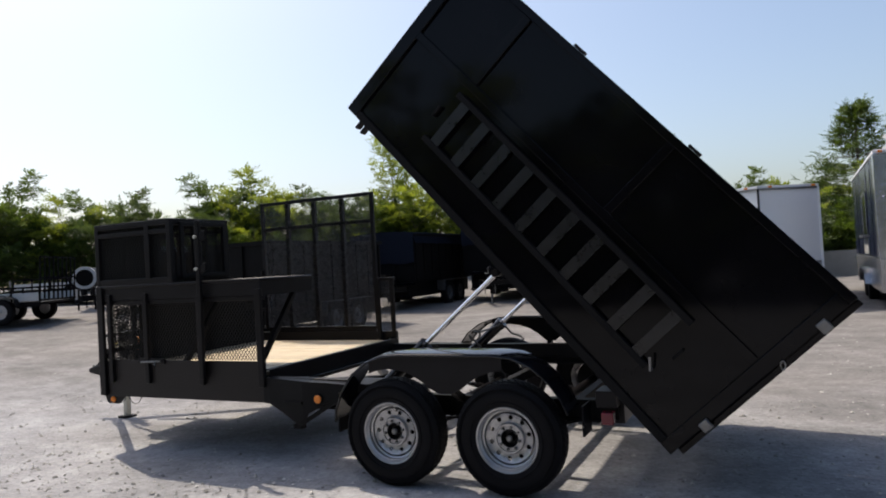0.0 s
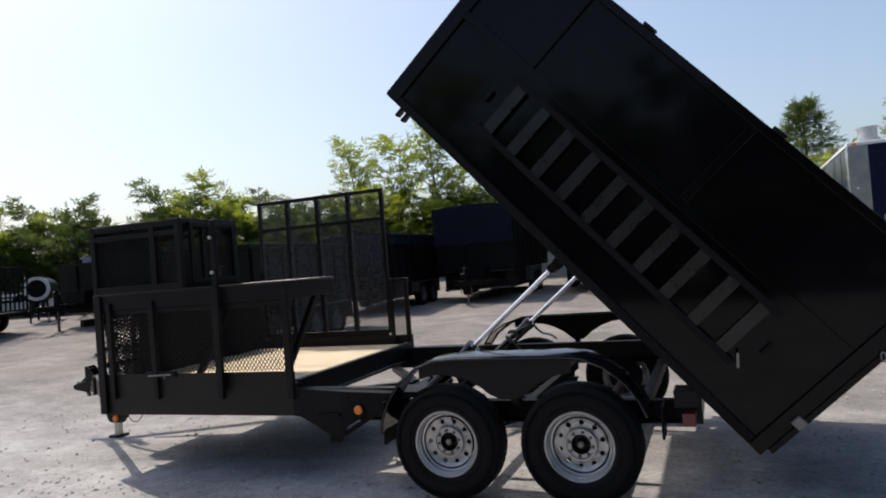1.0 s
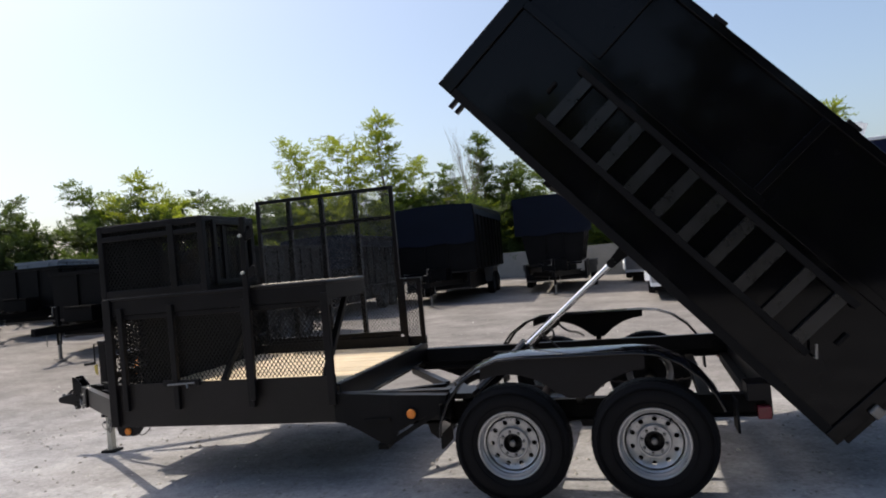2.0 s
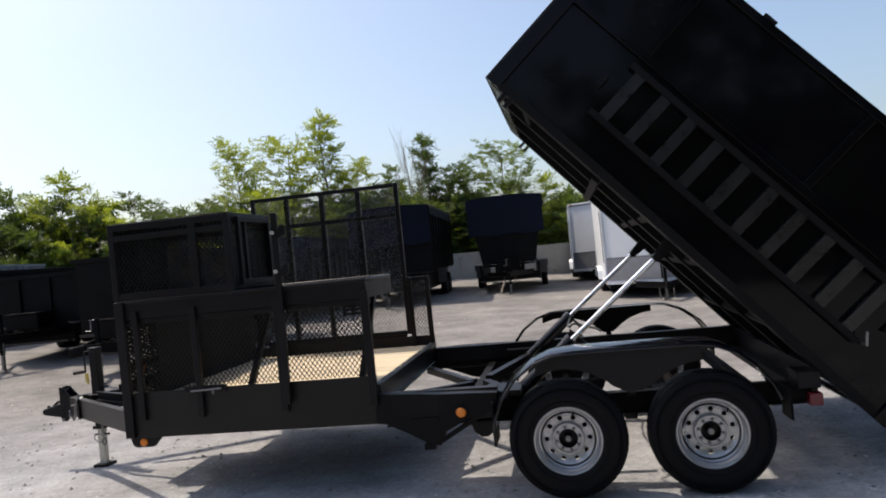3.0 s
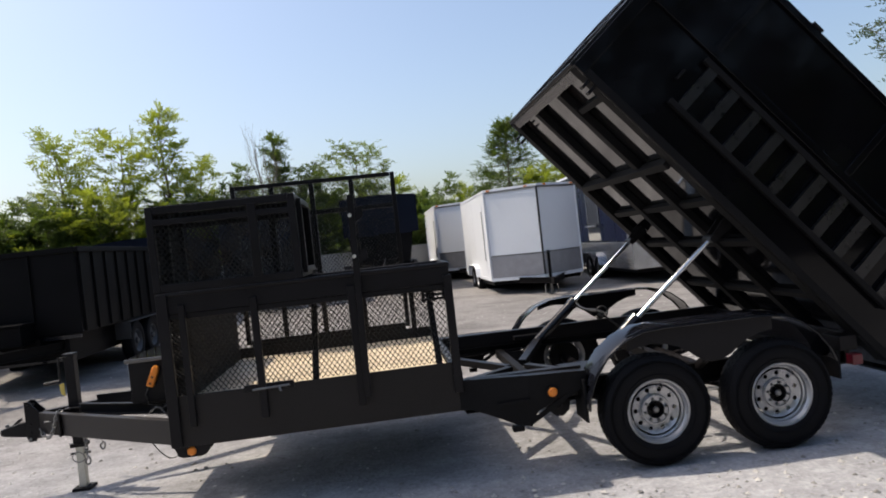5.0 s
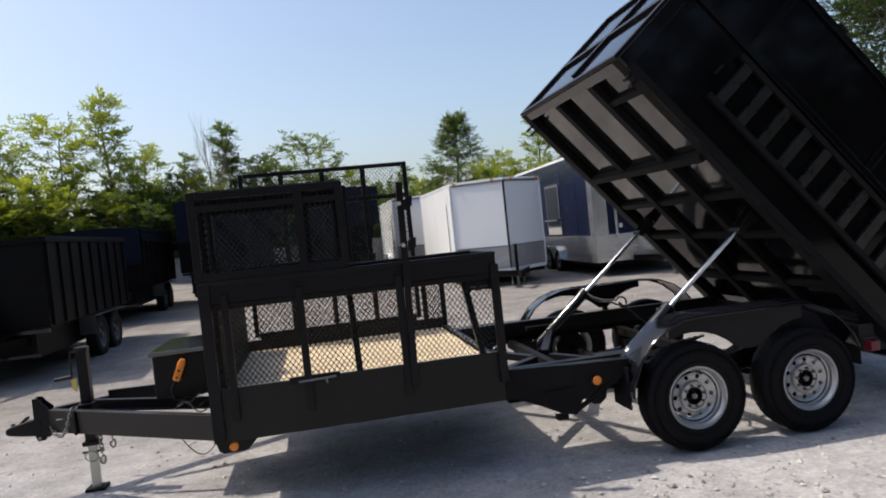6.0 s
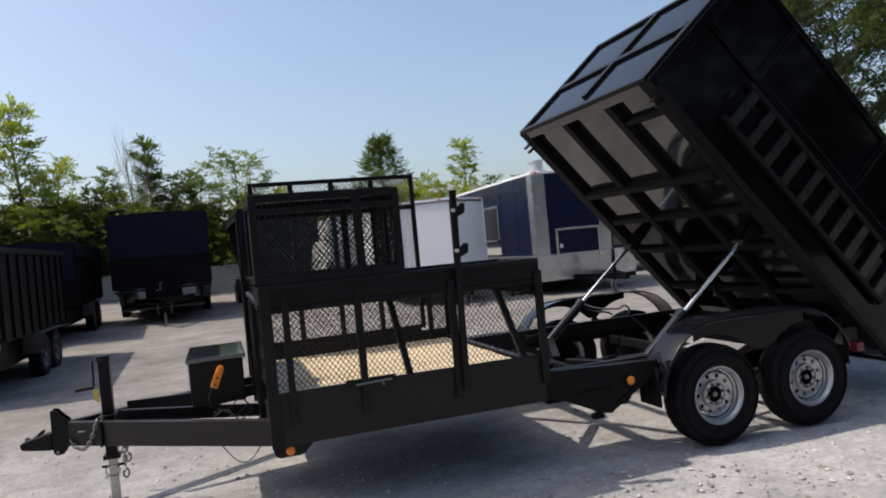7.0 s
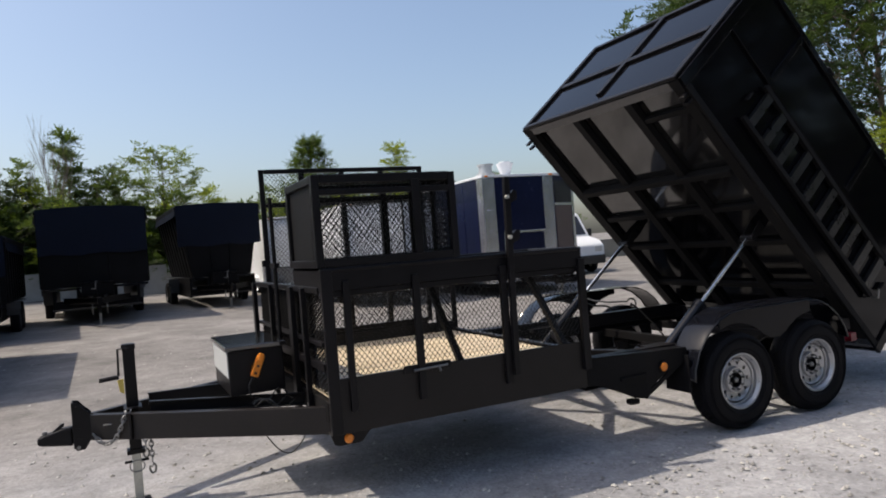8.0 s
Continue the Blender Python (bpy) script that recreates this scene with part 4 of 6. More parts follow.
def build_fenders():
    for y, s in ((0.02, -1), (2.63, 1)):
        # bent strip over both wheels
        arc = [(-0.50, 0.47), (-0.49, 0.56), (-0.43, 0.70), (-0.33, 0.83), (-0.20, 0.925), (-0.06, 0.975), (0.10, 0.985), (0.46, 0.985), (0.84, 0.985), (0.98, 0.97), (1.12, 0.91), (1.24, 0.81), (1.32, 0.70), (1.36, 0.60)]
        if s > 0:
            # the far one is a longer, flatter bend
            arc = [(0.43 + (px - 0.43) * 1.10, pz + 0.03 * min(1.0, (pz - 0.47) / 0.4)) for px, pz in arc]
        bm = BM()
        yi = y - 0.02 if s < 0 else y - 0.24
        w = 0.26
        lower = [(px * 0.985 + 0.007, pz - 0.006) for px, pz in arc]
        n = len(arc)
        # the outer edge is rolled down a little
        edge_y, bend_y, in_y = (yi, yi + 0.07, yi + w) if s < 0 else (yi + w, yi + w - 0.07, yi)
        drop = [(px * 0.988 + 0.006, pz - 0.016) for px, pz in arc]
        rows = [[(px, edge_y, pz) for px, pz in drop], [(px, bend_y, pz) for px, pz in arc], [(px, in_y, pz) for px, pz in arc],
                [(px, in_y, pz) for px, pz in lower], [(px, bend_y, pz) for px, pz in lower], [(px, edge_y, pz - 0.006) for px, pz in drop]]
        grid = [[bm.verts.new(p) for p in r] for r in rows]
        for k in range(6):
            u, v = grid[k], grid[(k + 1) % 6]
            for i in range(len(arc) - 1):
                bm.faces.new((u[i], u[i + 1], v[i + 1], v[i]))
        for i in (0, -1):
            bm.faces.new([r[i] for r in grid])
        fender = part("fender", bm, GLOSS, trailer, "glossy black tandem fender", smooth=True)
        # rolled lip
        bm = BM()
        yo = yi if s < 0 else yi + w
        hose(bm, [(px, yo, pz - 0.004) for px, pz in drop], 0.010, 8)
        part("fender_lip", bm, GLOSS, fender, smooth=True)
        # skirt between the wheels
        bm = BM()
        r, lift = (0.47, 0.0) if s < 0 else (0.535, 0.028)
        arch = [(r * math.cos(radians(q)), 0.39 + r * math.sin(radians(q))) for q in (112, 100, 90, 78, 66, 54, 46)]
        arch += [(0.41, 0.69 + 2 * lift), (0.505, 0.69 + 2 * lift)] + [(0.914 + r * math.cos(radians(q)), 0.39 + r * math.sin(radians(q))) for q in (134, 126, 114, 102, 92)]
        plate(bm, arch + [(0.90, 0.974 + lift), (0.46, 0.978 + lift), (0.10, 0.978 + lift), (-0.06, 0.966 + lift), (-0.17 - lift, 0.930 + lift)], yo - 0.004 + 0.02 * -s, yo + 0.004 + 0.02 * -s)
        part("skirt", bm, BLACK, fender)
        # stay from fender to frame
        bm = BM()
        yin = 0.31 if s < 0 else 2.36
        beam(bm, (0.457, yo + 0.04 * -s, 0.75), (0.457, yin, 0.60), 0.05, 0.05)
        part("fender_stay", bm, BLACK, fender, bevel=0.004)


def build_lamps():
    for y, s in ((NEAR, -1), (FAR, 1)):
        yl = 0.103 if s < 0 else FAR + 0.132
        for x, z in ((-0.715, 0.598),):
            bm = BM()
            lathe(bm, [(0.034, 0.0), (0.034, s * 0.012), (0.026, s * 0.020), (0.0005, s * 0.022)], 24, (x, yl + s * 0.004, z))
            lamp = part("marker_lamp", bm, AMBER, trailer, "round amber marker lamp", smooth=True)
            bm = BM()
            lathe(bm, [(0.030, 0.0), (0.044, 0.0), (0.044, s * 0.012), (0.034, s * 0.014)], 24, (x, yl + s * 0.001, z))
            part("grommet", bm, RUBBER, lamp, smooth=True)
        # drop plate with a lamp under the front corner
        bm = BM()
        yl = DN + 0.004 if s < 0 else FAR - 0.004
        plate(bm, [(-3.36, 0.519), (-3.09, 0.519), (-3.15, 0.455), (-3.18, 0.445), (-3.31, 0.445), (-3.34, 0.46)], yl - 0.005, yl + 0.005)
        part("lamp_plate", bm, BLACK, trailer)
        bm = BM()
        lathe(bm, [(0.030, 0.0), (0.030, s * 0.012), (0.022, s * 0.02), (0.0005, s * 0.022)], 24, (-3.245, yl + s * 0.004, 0.486))
        part("marker_lamp", bm, AMBER, trailer, "round amber marker lamp", smooth=True)
        # tail lamp box
        bm = BM()
        box(bm, 1.50, 1.64, y + (0.02 if s < 0 else -0.22), y + (0.22 if s < 0 else -0.02), 0.60, 0.71)
        part("tail_box", bm, BLACK, trailer, bevel=0.004)
        bm = BM()
        box(bm, 1.545, 1.625, y - 0.03 * -s - 0.016, y + 0.02 * -s + 0.016, 0.500, 0.580)
        part("tail_lamp", bm, RED, trailer, "red tail lamp", bevel=0.006)
        # rear mud flap
        bm = BM()
        box(bm, 1.42, 1.435, y - 0.06, y + 0.14, 0.42, 0.62)
        part("mud_flap", bm, RUBBER, trailer)


# the bed leans back on its hinge: s runs up its floor from the tail, h out of the floor
TAIL = Vector((1.97, 0.0, 0.33))
UP, OUT = Vector((-0.6649, 0, 0.7469)), Vector((0.7469, 0, 0.6649))
BED = Matrix(((UP.x, 0, OUT.x, TAIL.x), (0, 1, 0, 0), (UP.z, 0, OUT.z, TAIL.z), (0, 0, 0, 1)))
LEN, HIGH = 3.415, 1.455


def bed_part(name, bm, mat, parent, label="", bevel=0.004, smooth=False):
    return part(name, bm, mat, parent, label, bevel, smooth, turn=BED)


def build_bed():
    bm = BM()
    box(bm, 0.02, LEN - 0.02, NEAR + 0.02, FAR - 0.02, 0.070, 0.080)
    bed = bed_part("bed", bm, BEDFLOOR, trailer, "black steel dump bed, raised")
    for y, s in ((NEAR, -1), (FAR, 1)):
        yo = y
        bm = BM()
        box(bm, 0.0, LEN - 0.001, yo - 0.004, yo + 0.004, 0.0, HIGH - 0.006)
        bed_part("side_panel", bm, BEDPAINT, bed, bevel=0)
        a, b = (yo - 0.030, yo - 0.0045) if s < 0 else (yo + 0.0045, yo + 0.030)
        for nm, s0, s1, h0, h1 in (("top_rail", 0.0, LEN + 0.004, HIGH - 0.06, HIGH - 0.004), ("side_rib", 0.10, LEN - 0.09, 0.755, 0.815),
                                   ("corner_post", LEN - 0.10, LEN + 0.002, 0.0, HIGH - 0.062), ("side_rib", 2.685, 2.745, 0.817, HIGH - 0.062),
                                   ("side_rib", 1.35, 1.41, 0.817, HIGH - 0.062), ("corner_post", 0.0, 0.09, 0.0, HIGH - 0.062),
                                   ("sill", 0.095, LEN - 0.105, 0.0, 0.06)):
            bm = BM()
            box(bm, s0, s1, a, b, h0, h1)
            bed_part(nm, bm, UNDER if nm == "sill" else BEDPAINT, bed)
        # tarp and board brackets on the top rail
        for sc in (2.27, 1.25):
            bm = BM()
            box(bm, sc - 0.05, sc + 0.05, a - 0.01, b + 0.01, HIGH - 0.003, HIGH + 0.018)
            bed_part("rail_bracket", bm, BLACK, bed)
        # lower hinge lugs at the nose
        for sc in (3.26, 3.20):
            bm = BM()
            plate(bm, [(sc - 0.012, 0.0), (sc + 0.012, 0.0), (sc + 0.012, -0.07), (sc - 0.012, -0.07)], yo + 0.02 - 0.03, yo + 0.02 + 0.03)
            bed_part("lug", bm, BLACK, bed)
        # tail-gate hinge knuckles
        for h in (0.30, 1.21):
            bm = BM()
            y0, y1 = sorted((yo + s * 0.032, yo + s * 0.070))
            box(bm, -0.034, 0.034, y0, y1, h - 0.034, h + 0.034)
            bed_part("gate_knuckle", bm, STEEL, bed, "square steel hinge knuckle", 0.008)
    # nose panel with a cross of ribs
    bm = BM()
    box(bm, LEN - 0.008, LEN, NEAR + 0.006, FAR - 0.006, 0.0, HIGH - 0.006)
    nose = bed_part("front_panel", bm, BEDPAINT, bed, bevel=0)
    for y0, y1, h0, h1 in ((MID - 0.035, MID + 0.035, 0.19, HIGH - 0.062), (NEAR + 0.10, MID - 0.037, 0.66, 0.73), (MID + 0.037, FAR - 0.10, 0.66, 0.73),
                           (NEAR + 0.01, FAR - 0.01, HIGH - 0.06, HIGH - 0.004), (NEAR + 0.01, FAR - 0.01, -0.002, 0.045), (NEAR + 0.01, NEAR + 0.075, 0.047, HIGH - 0.062), (FAR - 0.075, FAR - 0.01, 0.047, HIGH - 0.062)):
        bm = BM()
        box(bm, LEN + 0.0005, LEN + 0.028, y0, y1, h0, h1)
        bed_part("nose_rib", bm, BLACK, nose)
    # underside: long rails, cross members, pads
    for y in (0.85, 1.63):
        bm = BM()
        box(bm, 0.25, LEN - 0.10, y - 0.048, y + 0.048, 0.0, 0.067)
        bed_part("long_rail", bm, UNDER, bed)
    for sc in (0.35, 0.9, 1.50, 1.96, 2.40):
        bm = BM()
        box(bm, sc - 0.03, sc + 0.03, NEAR + 0.118, FAR - 0.118, -0.03 if abs(sc - 2.4) < 0.01 else 0.016, 0.066 if sc > 1.93 else 0.057)
        bed_part("cross_member", bm, UNDER, bed)
    bm = BM()
    box(bm, 3.07, 3.12, NEAR + 0.118, 0.80, 0.010, 0.0665)
    bed_part("cross_member", bm, UNDER, bed)
    # added black plates for the lower floor's dark reflections, one between each pair of rails
    for y0, y1 in ((NEAR + 0.118, 0.80), (0.90, 1.58), (1.68, FAR - 0.118)):
        bm = BM()
        box(bm, 0.22, 1.918, y0, y1, 0.058, 0.0655)
        bed_part("floor_stiffener", bm, BEDPAINT, bed, "added black plate for the dark reflection in the lower floor", 0)
    # flat flange along the nose
    bm = BM()
    box(bm, LEN - 0.095, LEN - 0.012, NEAR + 0.118, FAR - 0.118, 0.0, 0.066)
    bed_part("nose_flange", bm, PRIMER, bed, "grey steel flange under the nose")
    for y0, y1 in ((NEAR + 0.006, NEAR + 0.115), (FAR - 0.115, FAR - 0.006)):
        bm = BM()
        box(bm, 0.20, LEN - 0.012, y0, y1, 0.0, 0.067)
        bed_part("edge_rail", bm, UNDER, bed)
    # lugs that take the cylinder heads
    for y in (0.47, 2.18):
        bm = BM()
        p = BED.inverted() @ Vector((0.74, y, 1.53))
        for dy in (-0.05, 0.05):
            plate(bm, [(p.x - 0.05, 0.056), (p.x + 0.05, 0.056), (p.x + 0.026, p.z - 0.025), (p.x - 0.026, p.z - 0.025)], y + dy - 0.006, y + dy + 0.006)
        bed_part("cylinder_lug", bm, UNDER, bed)
    # tail doors
    for y0, y1 in ((NEAR + 0.01, MID - 0.005), (MID + 0.005, FAR - 0.01)):
        bm = BM()
        box(bm, -0.010, -0.002, y0, y1, 0.05, HIGH - 0.01)
        door = bed_part("tail_door", bm, BEDPAINT, bed)
        ribs = [(yy - 0.028, yy + 0.028, 0.05, HIGH - 0.01) for yy in (y0 + 0.03, y1 - 0.03)]
        ribs += [(y0 + 0.06, y1 - 0.06, h - 0.028, h + 0.028) for h in (0.08, 0.72, HIGH - 0.04)]
        for a, b, c, d in ribs:
            bm = BM()
            box(bm, -0.05, -0.011, a, b, c, d)
            bed_part("door_rib", bm, BEDPAINT, door)
    bm = BM()
    chain_link(bm, Vector((2.645, NEAR - 0.06, 0.908)), 0)
    part("door_chain", bm, STEEL, bed)
    # latch handle on the side
    bm = BM()
    hose(bm, [(0.46, NEAR - 0.03, 0.30), (0.46, NEAR - 0.10, 0.30), (0.52, NEAR - 0.11, 0.36)], 0.009)
    bed_part("latch_handle", bm, STEEL, bed, "bright bent handle", 0, True)


def build_ramp():
    """The ladder ramp stowed along the side of the bed."""
    s0, s1, h0, h1, y = 0.50, 2.74, 0.285, 0.685, NEAR - 0.035
    bm = BM()
    for h in (h0, h1):
        box(bm, s0, s1, y - 0.03, y + 0.012, h - 0.022, h + 0.022)
    ramp = bed_part("ladder_ramp", bm, UNDER, trailer, "black ladder ramp stowed on the bed side")
    n = 10
    for i in range(n):
        s = s0 + 0.10 + (s1 - s0 - 0.2) * i / (n - 1)
        bm = BM()
        box(bm, s - 0.040, s + 0.040, y - 0.022, y - 0.014, h0 + 0.023, h1 - 0.023)
        box(bm, s + 0.032, s + 0.040, y - 0.0139, y + 0.020, h0 + 0.023, h1 - 0.023)
        bed_part("rung", bm, RUNG, ramp, bevel=0)
    # clips that hold it
    for s in (0.42, 2.80):
        bm = BM()
        box(bm, s - 0.010, s + 0.010, y - 0.012, y + 0.028, 0.44, 0.53)
        bed_part("ramp_bracket", bm, UNDER, ramp)


def build_cylinders():
    for y in (0.47, 2.18):
        foot, neck, head = Vector((-0.60, y, 0.405)), Vector((0.085, y, 0.985)), Vector((0.735, y, 1.53))
        bm = BM()
        tube(bm, foot, neck, 0.050, 20)
        d = (neck - foot).normalized()
        tube(bm, neck - d * 0.05, neck + d * 0.012, 0.057, 20)
        barrel = part("cylinder", bm, GLOSS, trailer, "hydraulic cylinder with chrome rod", smooth=True)
        bm = BM()
        tube(bm, neck, head, 0.020, 20)
        part("rod", bm, CHROME, barrel, "bright chrome rod", smooth=True)
        bm = BM()
        tube(bm, head - Vector((0, 0.07, 0)), head + Vector((0, 0.07, 0)), 0.03, 14)
        part("head_pin", bm, BLACK, barrel, smooth=True)
        bm = BM()
        for dy in (-0.065, 0.065):
            plate(bm, [(-0.74, 0.57), (-0.50, 0.57), (-0.53, 0.38), (-0.58, 0.34), (-0.63, 0.34), (-0.68, 0.38)], y + dy - 0.006, y + dy + 0.006)
        tube(bm, foot - Vector((0, 0.08, 0)), foot + Vector((0, 0.08, 0)), 0.02, 12)
        part("cylinder_bracket", bm, BLACK, trailer)
        # hose to the barrel
        bm = BM()
        pts = [neck + Vector((0.0, 0.05, -0.03))] + [Vector((0.02 + 0.34 * t, y + 0.10 + 0.25 * t * (1 if y < 1 else -1), 0.97 - 0.14 * t + 0.015 * math.sin(t * 9))) for t in [i / 12 for i in range(1, 13)]]
        hose(bm, pts, 0.011)
        part("hydraulic_hose", bm, HOSE, barrel, smooth=True)
    # looped hose and the shaft between the cylinder feet
    bm = BM()
    pts = [Vector((0.09, 2.13, 0.975)), Vector((0.07, 1.95, 0.955)), Vector((0.06, 1.70, 0.950)), Vector((0.07, 1.50, 0.965))]
    pts += [Vector((0.12 - 0.045 * math.cos(a), 1.43 - 0.01 * a, 0.95 + 0.045 * math.sin(a))) for a in [0.4 + i * 0.35 for i in range(18)]]
    pts += [Vector((0.16, 1.34, 0.88)), Vector((0.30, 1.33, 0.74)), Vector((0.44, 1.33, 0.58))]
    hose(bm, pts, 0.009)
    part("hose_loop", bm, HOSE, trailer, smooth=True)
    bm = BM()
    tube(bm, (-0.60, 0.56, 0.40), (-0.60, 2.09, 0.40), 0.04, 16)
    part("torque_tube", bm, BLACK, trailer, smooth=True)


build_frame()
build_deck()
build_fences()
build_gate()
build_tray_and_cage()
build_tongue()
build_wheels()
build_fenders()
build_lamps()
build_bed()
build_ramp()
build_cylinders()


# ---------------------------------------------------------------- other trailers in the yard
def far_wheel(parent, x, y, z, r, side, rim=None):
    """A plain road wheel on the x = side end of an axle along x."""
    turn = Matrix.Translation((x, y, z)) @ pose(0, 0, 0, 0, 0, 90 if side > 0 else -90)
    bm = BM()
    lathe(bm, [(r * 0.55, -0.085), (r * 0.66, -0.105), (r * 0.86, -0.105), (r * 0.96, -0.09), (r, -0.06), (r, 0.06), (r * 0.96, 0.09), (r * 0.8, 0.105), (r * 0.55, 0.085)], 32, (0, 0, 0))
    w = part("wheel", bm, RUBBER, parent, "black tyre on a silver rim", smooth=True, turn=turn)
    bm = BM()
    lathe(bm, [(r * 0.58, -0.085), (r * 0.56, -0.095), (r * 0.50, -0.075), (r * 0.44, -0.03), (r * 0.30, -0.05), (r * 0.16, -0.055), (r * 0.15, -0.09), (r * 0.10, -0.10), (0.001, -0.10)], 28, (0, 0, 0))
    part("rim", bm, rim or RIM, w, smooth=True, turn=turn)


def far_jack(parent, x, y, z):
    bm = BM()
    box(bm, x - 0.035, x + 0.035, y - 0.035, y + 0.035, 0.30, 1.10)
    jack = part("jack", bm, FARBLACK, parent, bevel=0.004)
    bm = BM()
    box(bm, x - 0.026, x + 0.026, y - 0.026, y + 0.026, 0.01, 0.32)
    box(bm, x - 0.09, x + 0.09, y - 0.09, y + 0.09, 0.0, 0.015)
    part("jack_leg", bm, STEEL, jack)
    bm = BM()
    hose(bm, [(x, y - 0.04, 1.08), (x - 0.06, y - 0.06, 1.08), (x - 0.06, y - 0.06, 0.9), (x - 0.16, y - 0.06, 0.9)], 0.01)
    part("crank", bm, STEEL, jack)


def far_tongue(parent, y0, half, z, length=1.35):
    for s in (-1, 1):
        bm = BM()
        channel(bm, (s * 0.05, y0 - length, z), (s * half, y0 + 0.05, z), 0.15, 0.05, 0.012, s)
        part("tongue_beam", bm, FARBLACK, parent)
    bm = BM()
    plate(bm, [(-0.06, z - 0.08), (0.06, z - 0.08), (0.05, z + 0.08), (-0.05, z + 0.08)], y0 - length - 0.30, y0 - length + 0.02)
    part("coupler", bm, FARBLACK, parent, bevel=0.01)
    for s in (-0.16, 0.16):
        bm = BM()
        for i in range(7):
            chain_link(bm, Vector((s, y0 - length + 0.2, z - 0.10 - 0.033 * i)), i % 2)
        part("safety_chain", bm, STEEL, parent)


def dump_trailer_far(width=2.1, length=4.3, top=2.3, tarp=True, paint=None, label="parked black dump trailer under a dark blue tarp", group="parked dump trailers", floor=0.80, taper=0.0):
    """A parked dump trailer, nose towards -y, standing on z = 0 about its nose."""
    t = thing("dump_trailer", label, "trailer", group=group)
    paint = paint or FARBLACK
    h, w = top, width / 2
    bm = BM()
    box(bm, -w + 0.01, w - 0.01, 0.012, length - 0.012, floor, floor + 0.02)
    body = part("bed", bm, paint, t)
    for s in (-1, 1):
        bm = BM()
        box(bm, s * (w - 0.004) - 0.004, s * (w - 0.004) + 0.004, 0.012, length, floor, h - 0.05)
        part("side_panel", bm, paint, body)
    for y0, y1, nm in ((0.0, 0.01, "front_panel"), (length - 0.01, length, "tail_gate")):
        bm = BM()
        box(bm, -w + 0.01, w - 0.01, y0, y1, floor, h - 0.05)
        part(nm, bm, paint, body)
    for s in (-1, 1):
        n = 9
        for i in range(n):
            y = 0.10 + (length - 0.2) * i / (n - 1)
            bm = BM()
            a, b = sorted((s * w, s * (w + 0.035)))
            box(bm, a, b, y - 0.035, y + 0.035, floor + 0.02, h - 0.10)
            part("side_rib", bm, paint, body)
        bm = BM()
        a, b = sorted((s * (w - 0.03), s * (w + 0.055)))
        box(bm, a, b, -0.03, length + 0.03, h - 0.10, h - 0.02)
        part("top_rail", bm, paint, body, bevel=0.004)
    bm = BM()
    box(bm, -w, w, -0.04, -0.001, h - 0.10, h - 0.02)
    for x in (-0.35, 0.35):
        box(bm, x - 0.03, x + 0.03, -0.04, -0.001, floor, h - 0.11)
    part("nose_rib", bm, paint, body)
    if taper:
        # the lower sides of this bed lean in like a hopper
        for ob in (body, *body.children):
            for v in ob.data.vertices:
                v.co.x *= 1 - taper * max(0.0, 1 - (v.co.z - floor) / (0.62 * h - floor))
    bm = BM()
    box(bm, (-w + 0.02) * (1 - taper), (w - 0.02) * (1 - taper), -0.07, -0.005, floor - 0.07, floor - 0.012)
    part("nose_sill", bm, GLOSS, t)
    bm = BM()
    box(bm, -w + 0.24, w - 0.24, 0.02, 0.08, 0.40, 0.62)
    part("front_frame", bm, FARBLACK, t)
    bm = BM()
    box(bm, -w + 0.20, w - 0.20, -0.03, 0.015, 0.38, 0.43)
    part("front_step", bm, GLOSS, t, bevel=0.004)
    bm = BM()
    box(bm, -0.36, 0.36, -0.45, -0.05, 0.72, 1.02)
    pump = part("pump_box", bm, paint, t, bevel=0.01)
    bm = BM()
    box(bm, -0.38, 0.38, -0.48, -0.03, 1.022, 1.05)
    part("lid", bm, paint, pump, bevel=0.004)
    if tarp:
        bm = BM()
        n = 9
        top_row = [(-w - 0.02 + (2 * w + 0.04) * i / (n - 1), h + 0.02 + 0.06 * math.sin(math.pi * i / (n - 1))) for i in range(n)]
        f = [bm.verts.new((x, -0.05, z)) for x, z in top_row]
        r = [bm.verts.new((x, length + 0.05, z)) for x, z in top_row]
        low = [bm.verts.new((x * (1 - 0.01 * (i % 2)), -0.06 - 0.02 * (i % 2), h * 0.61 + 0.03 * math.sin(i * 1.7))) for i, (x, z) in enumerate(top_row)]
        for i in range(n - 1):
            bm.faces.new((f[i], f[i + 1], r[i + 1], r[i]))
            bm.faces.new((low[i], low[i + 1], f[i + 1], f[i]))
        for i in (0, n - 1):
            s = -1 if i == 0 else 1
            a = bm.verts.new((top_row[i][0] + s * 0.06, -0.05, h - 0.30))
            b = bm.verts.new((top_row[i][0] + s * 0.06, length + 0.05, h - 0.34))
            bm.faces.new((f[i], r[i], b, a))
        bmesh.ops.solidify(bm, geom=bm.faces[:], thickness=0.006)
        part("tarp", bm, TARP, t, "dark blue tarp hanging over the nose", smooth=True)
    for s in (-1, 1):
        bm = BM()
        box(bm, s * 0.42 - 0.04, s * 0.42 + 0.04, -0.1, length, 0.55, floor - 0.02)
        part("chassis_rail", bm, FARBLACK, t)
        bm = BM()
        a, b = sorted((s * (w - 0.30), s * (w - 0.23)))
        box(bm, a, b, 0.0, length, 0.36, floor - 0.01)
        part("side_frame", bm, FARBLACK, t)
        bm = BM()
        a, b = sorted((s * (w - 0.20), s * (w + 0.06)))
        box(bm, a, b, length * 0.52 - 0.46, length * 0.52 - 0.44, 0.46, floor - 0.02)
        part("wheel_guard", bm, FARRIM, t, "dark steel guard before the wheels")
        bm = BM()
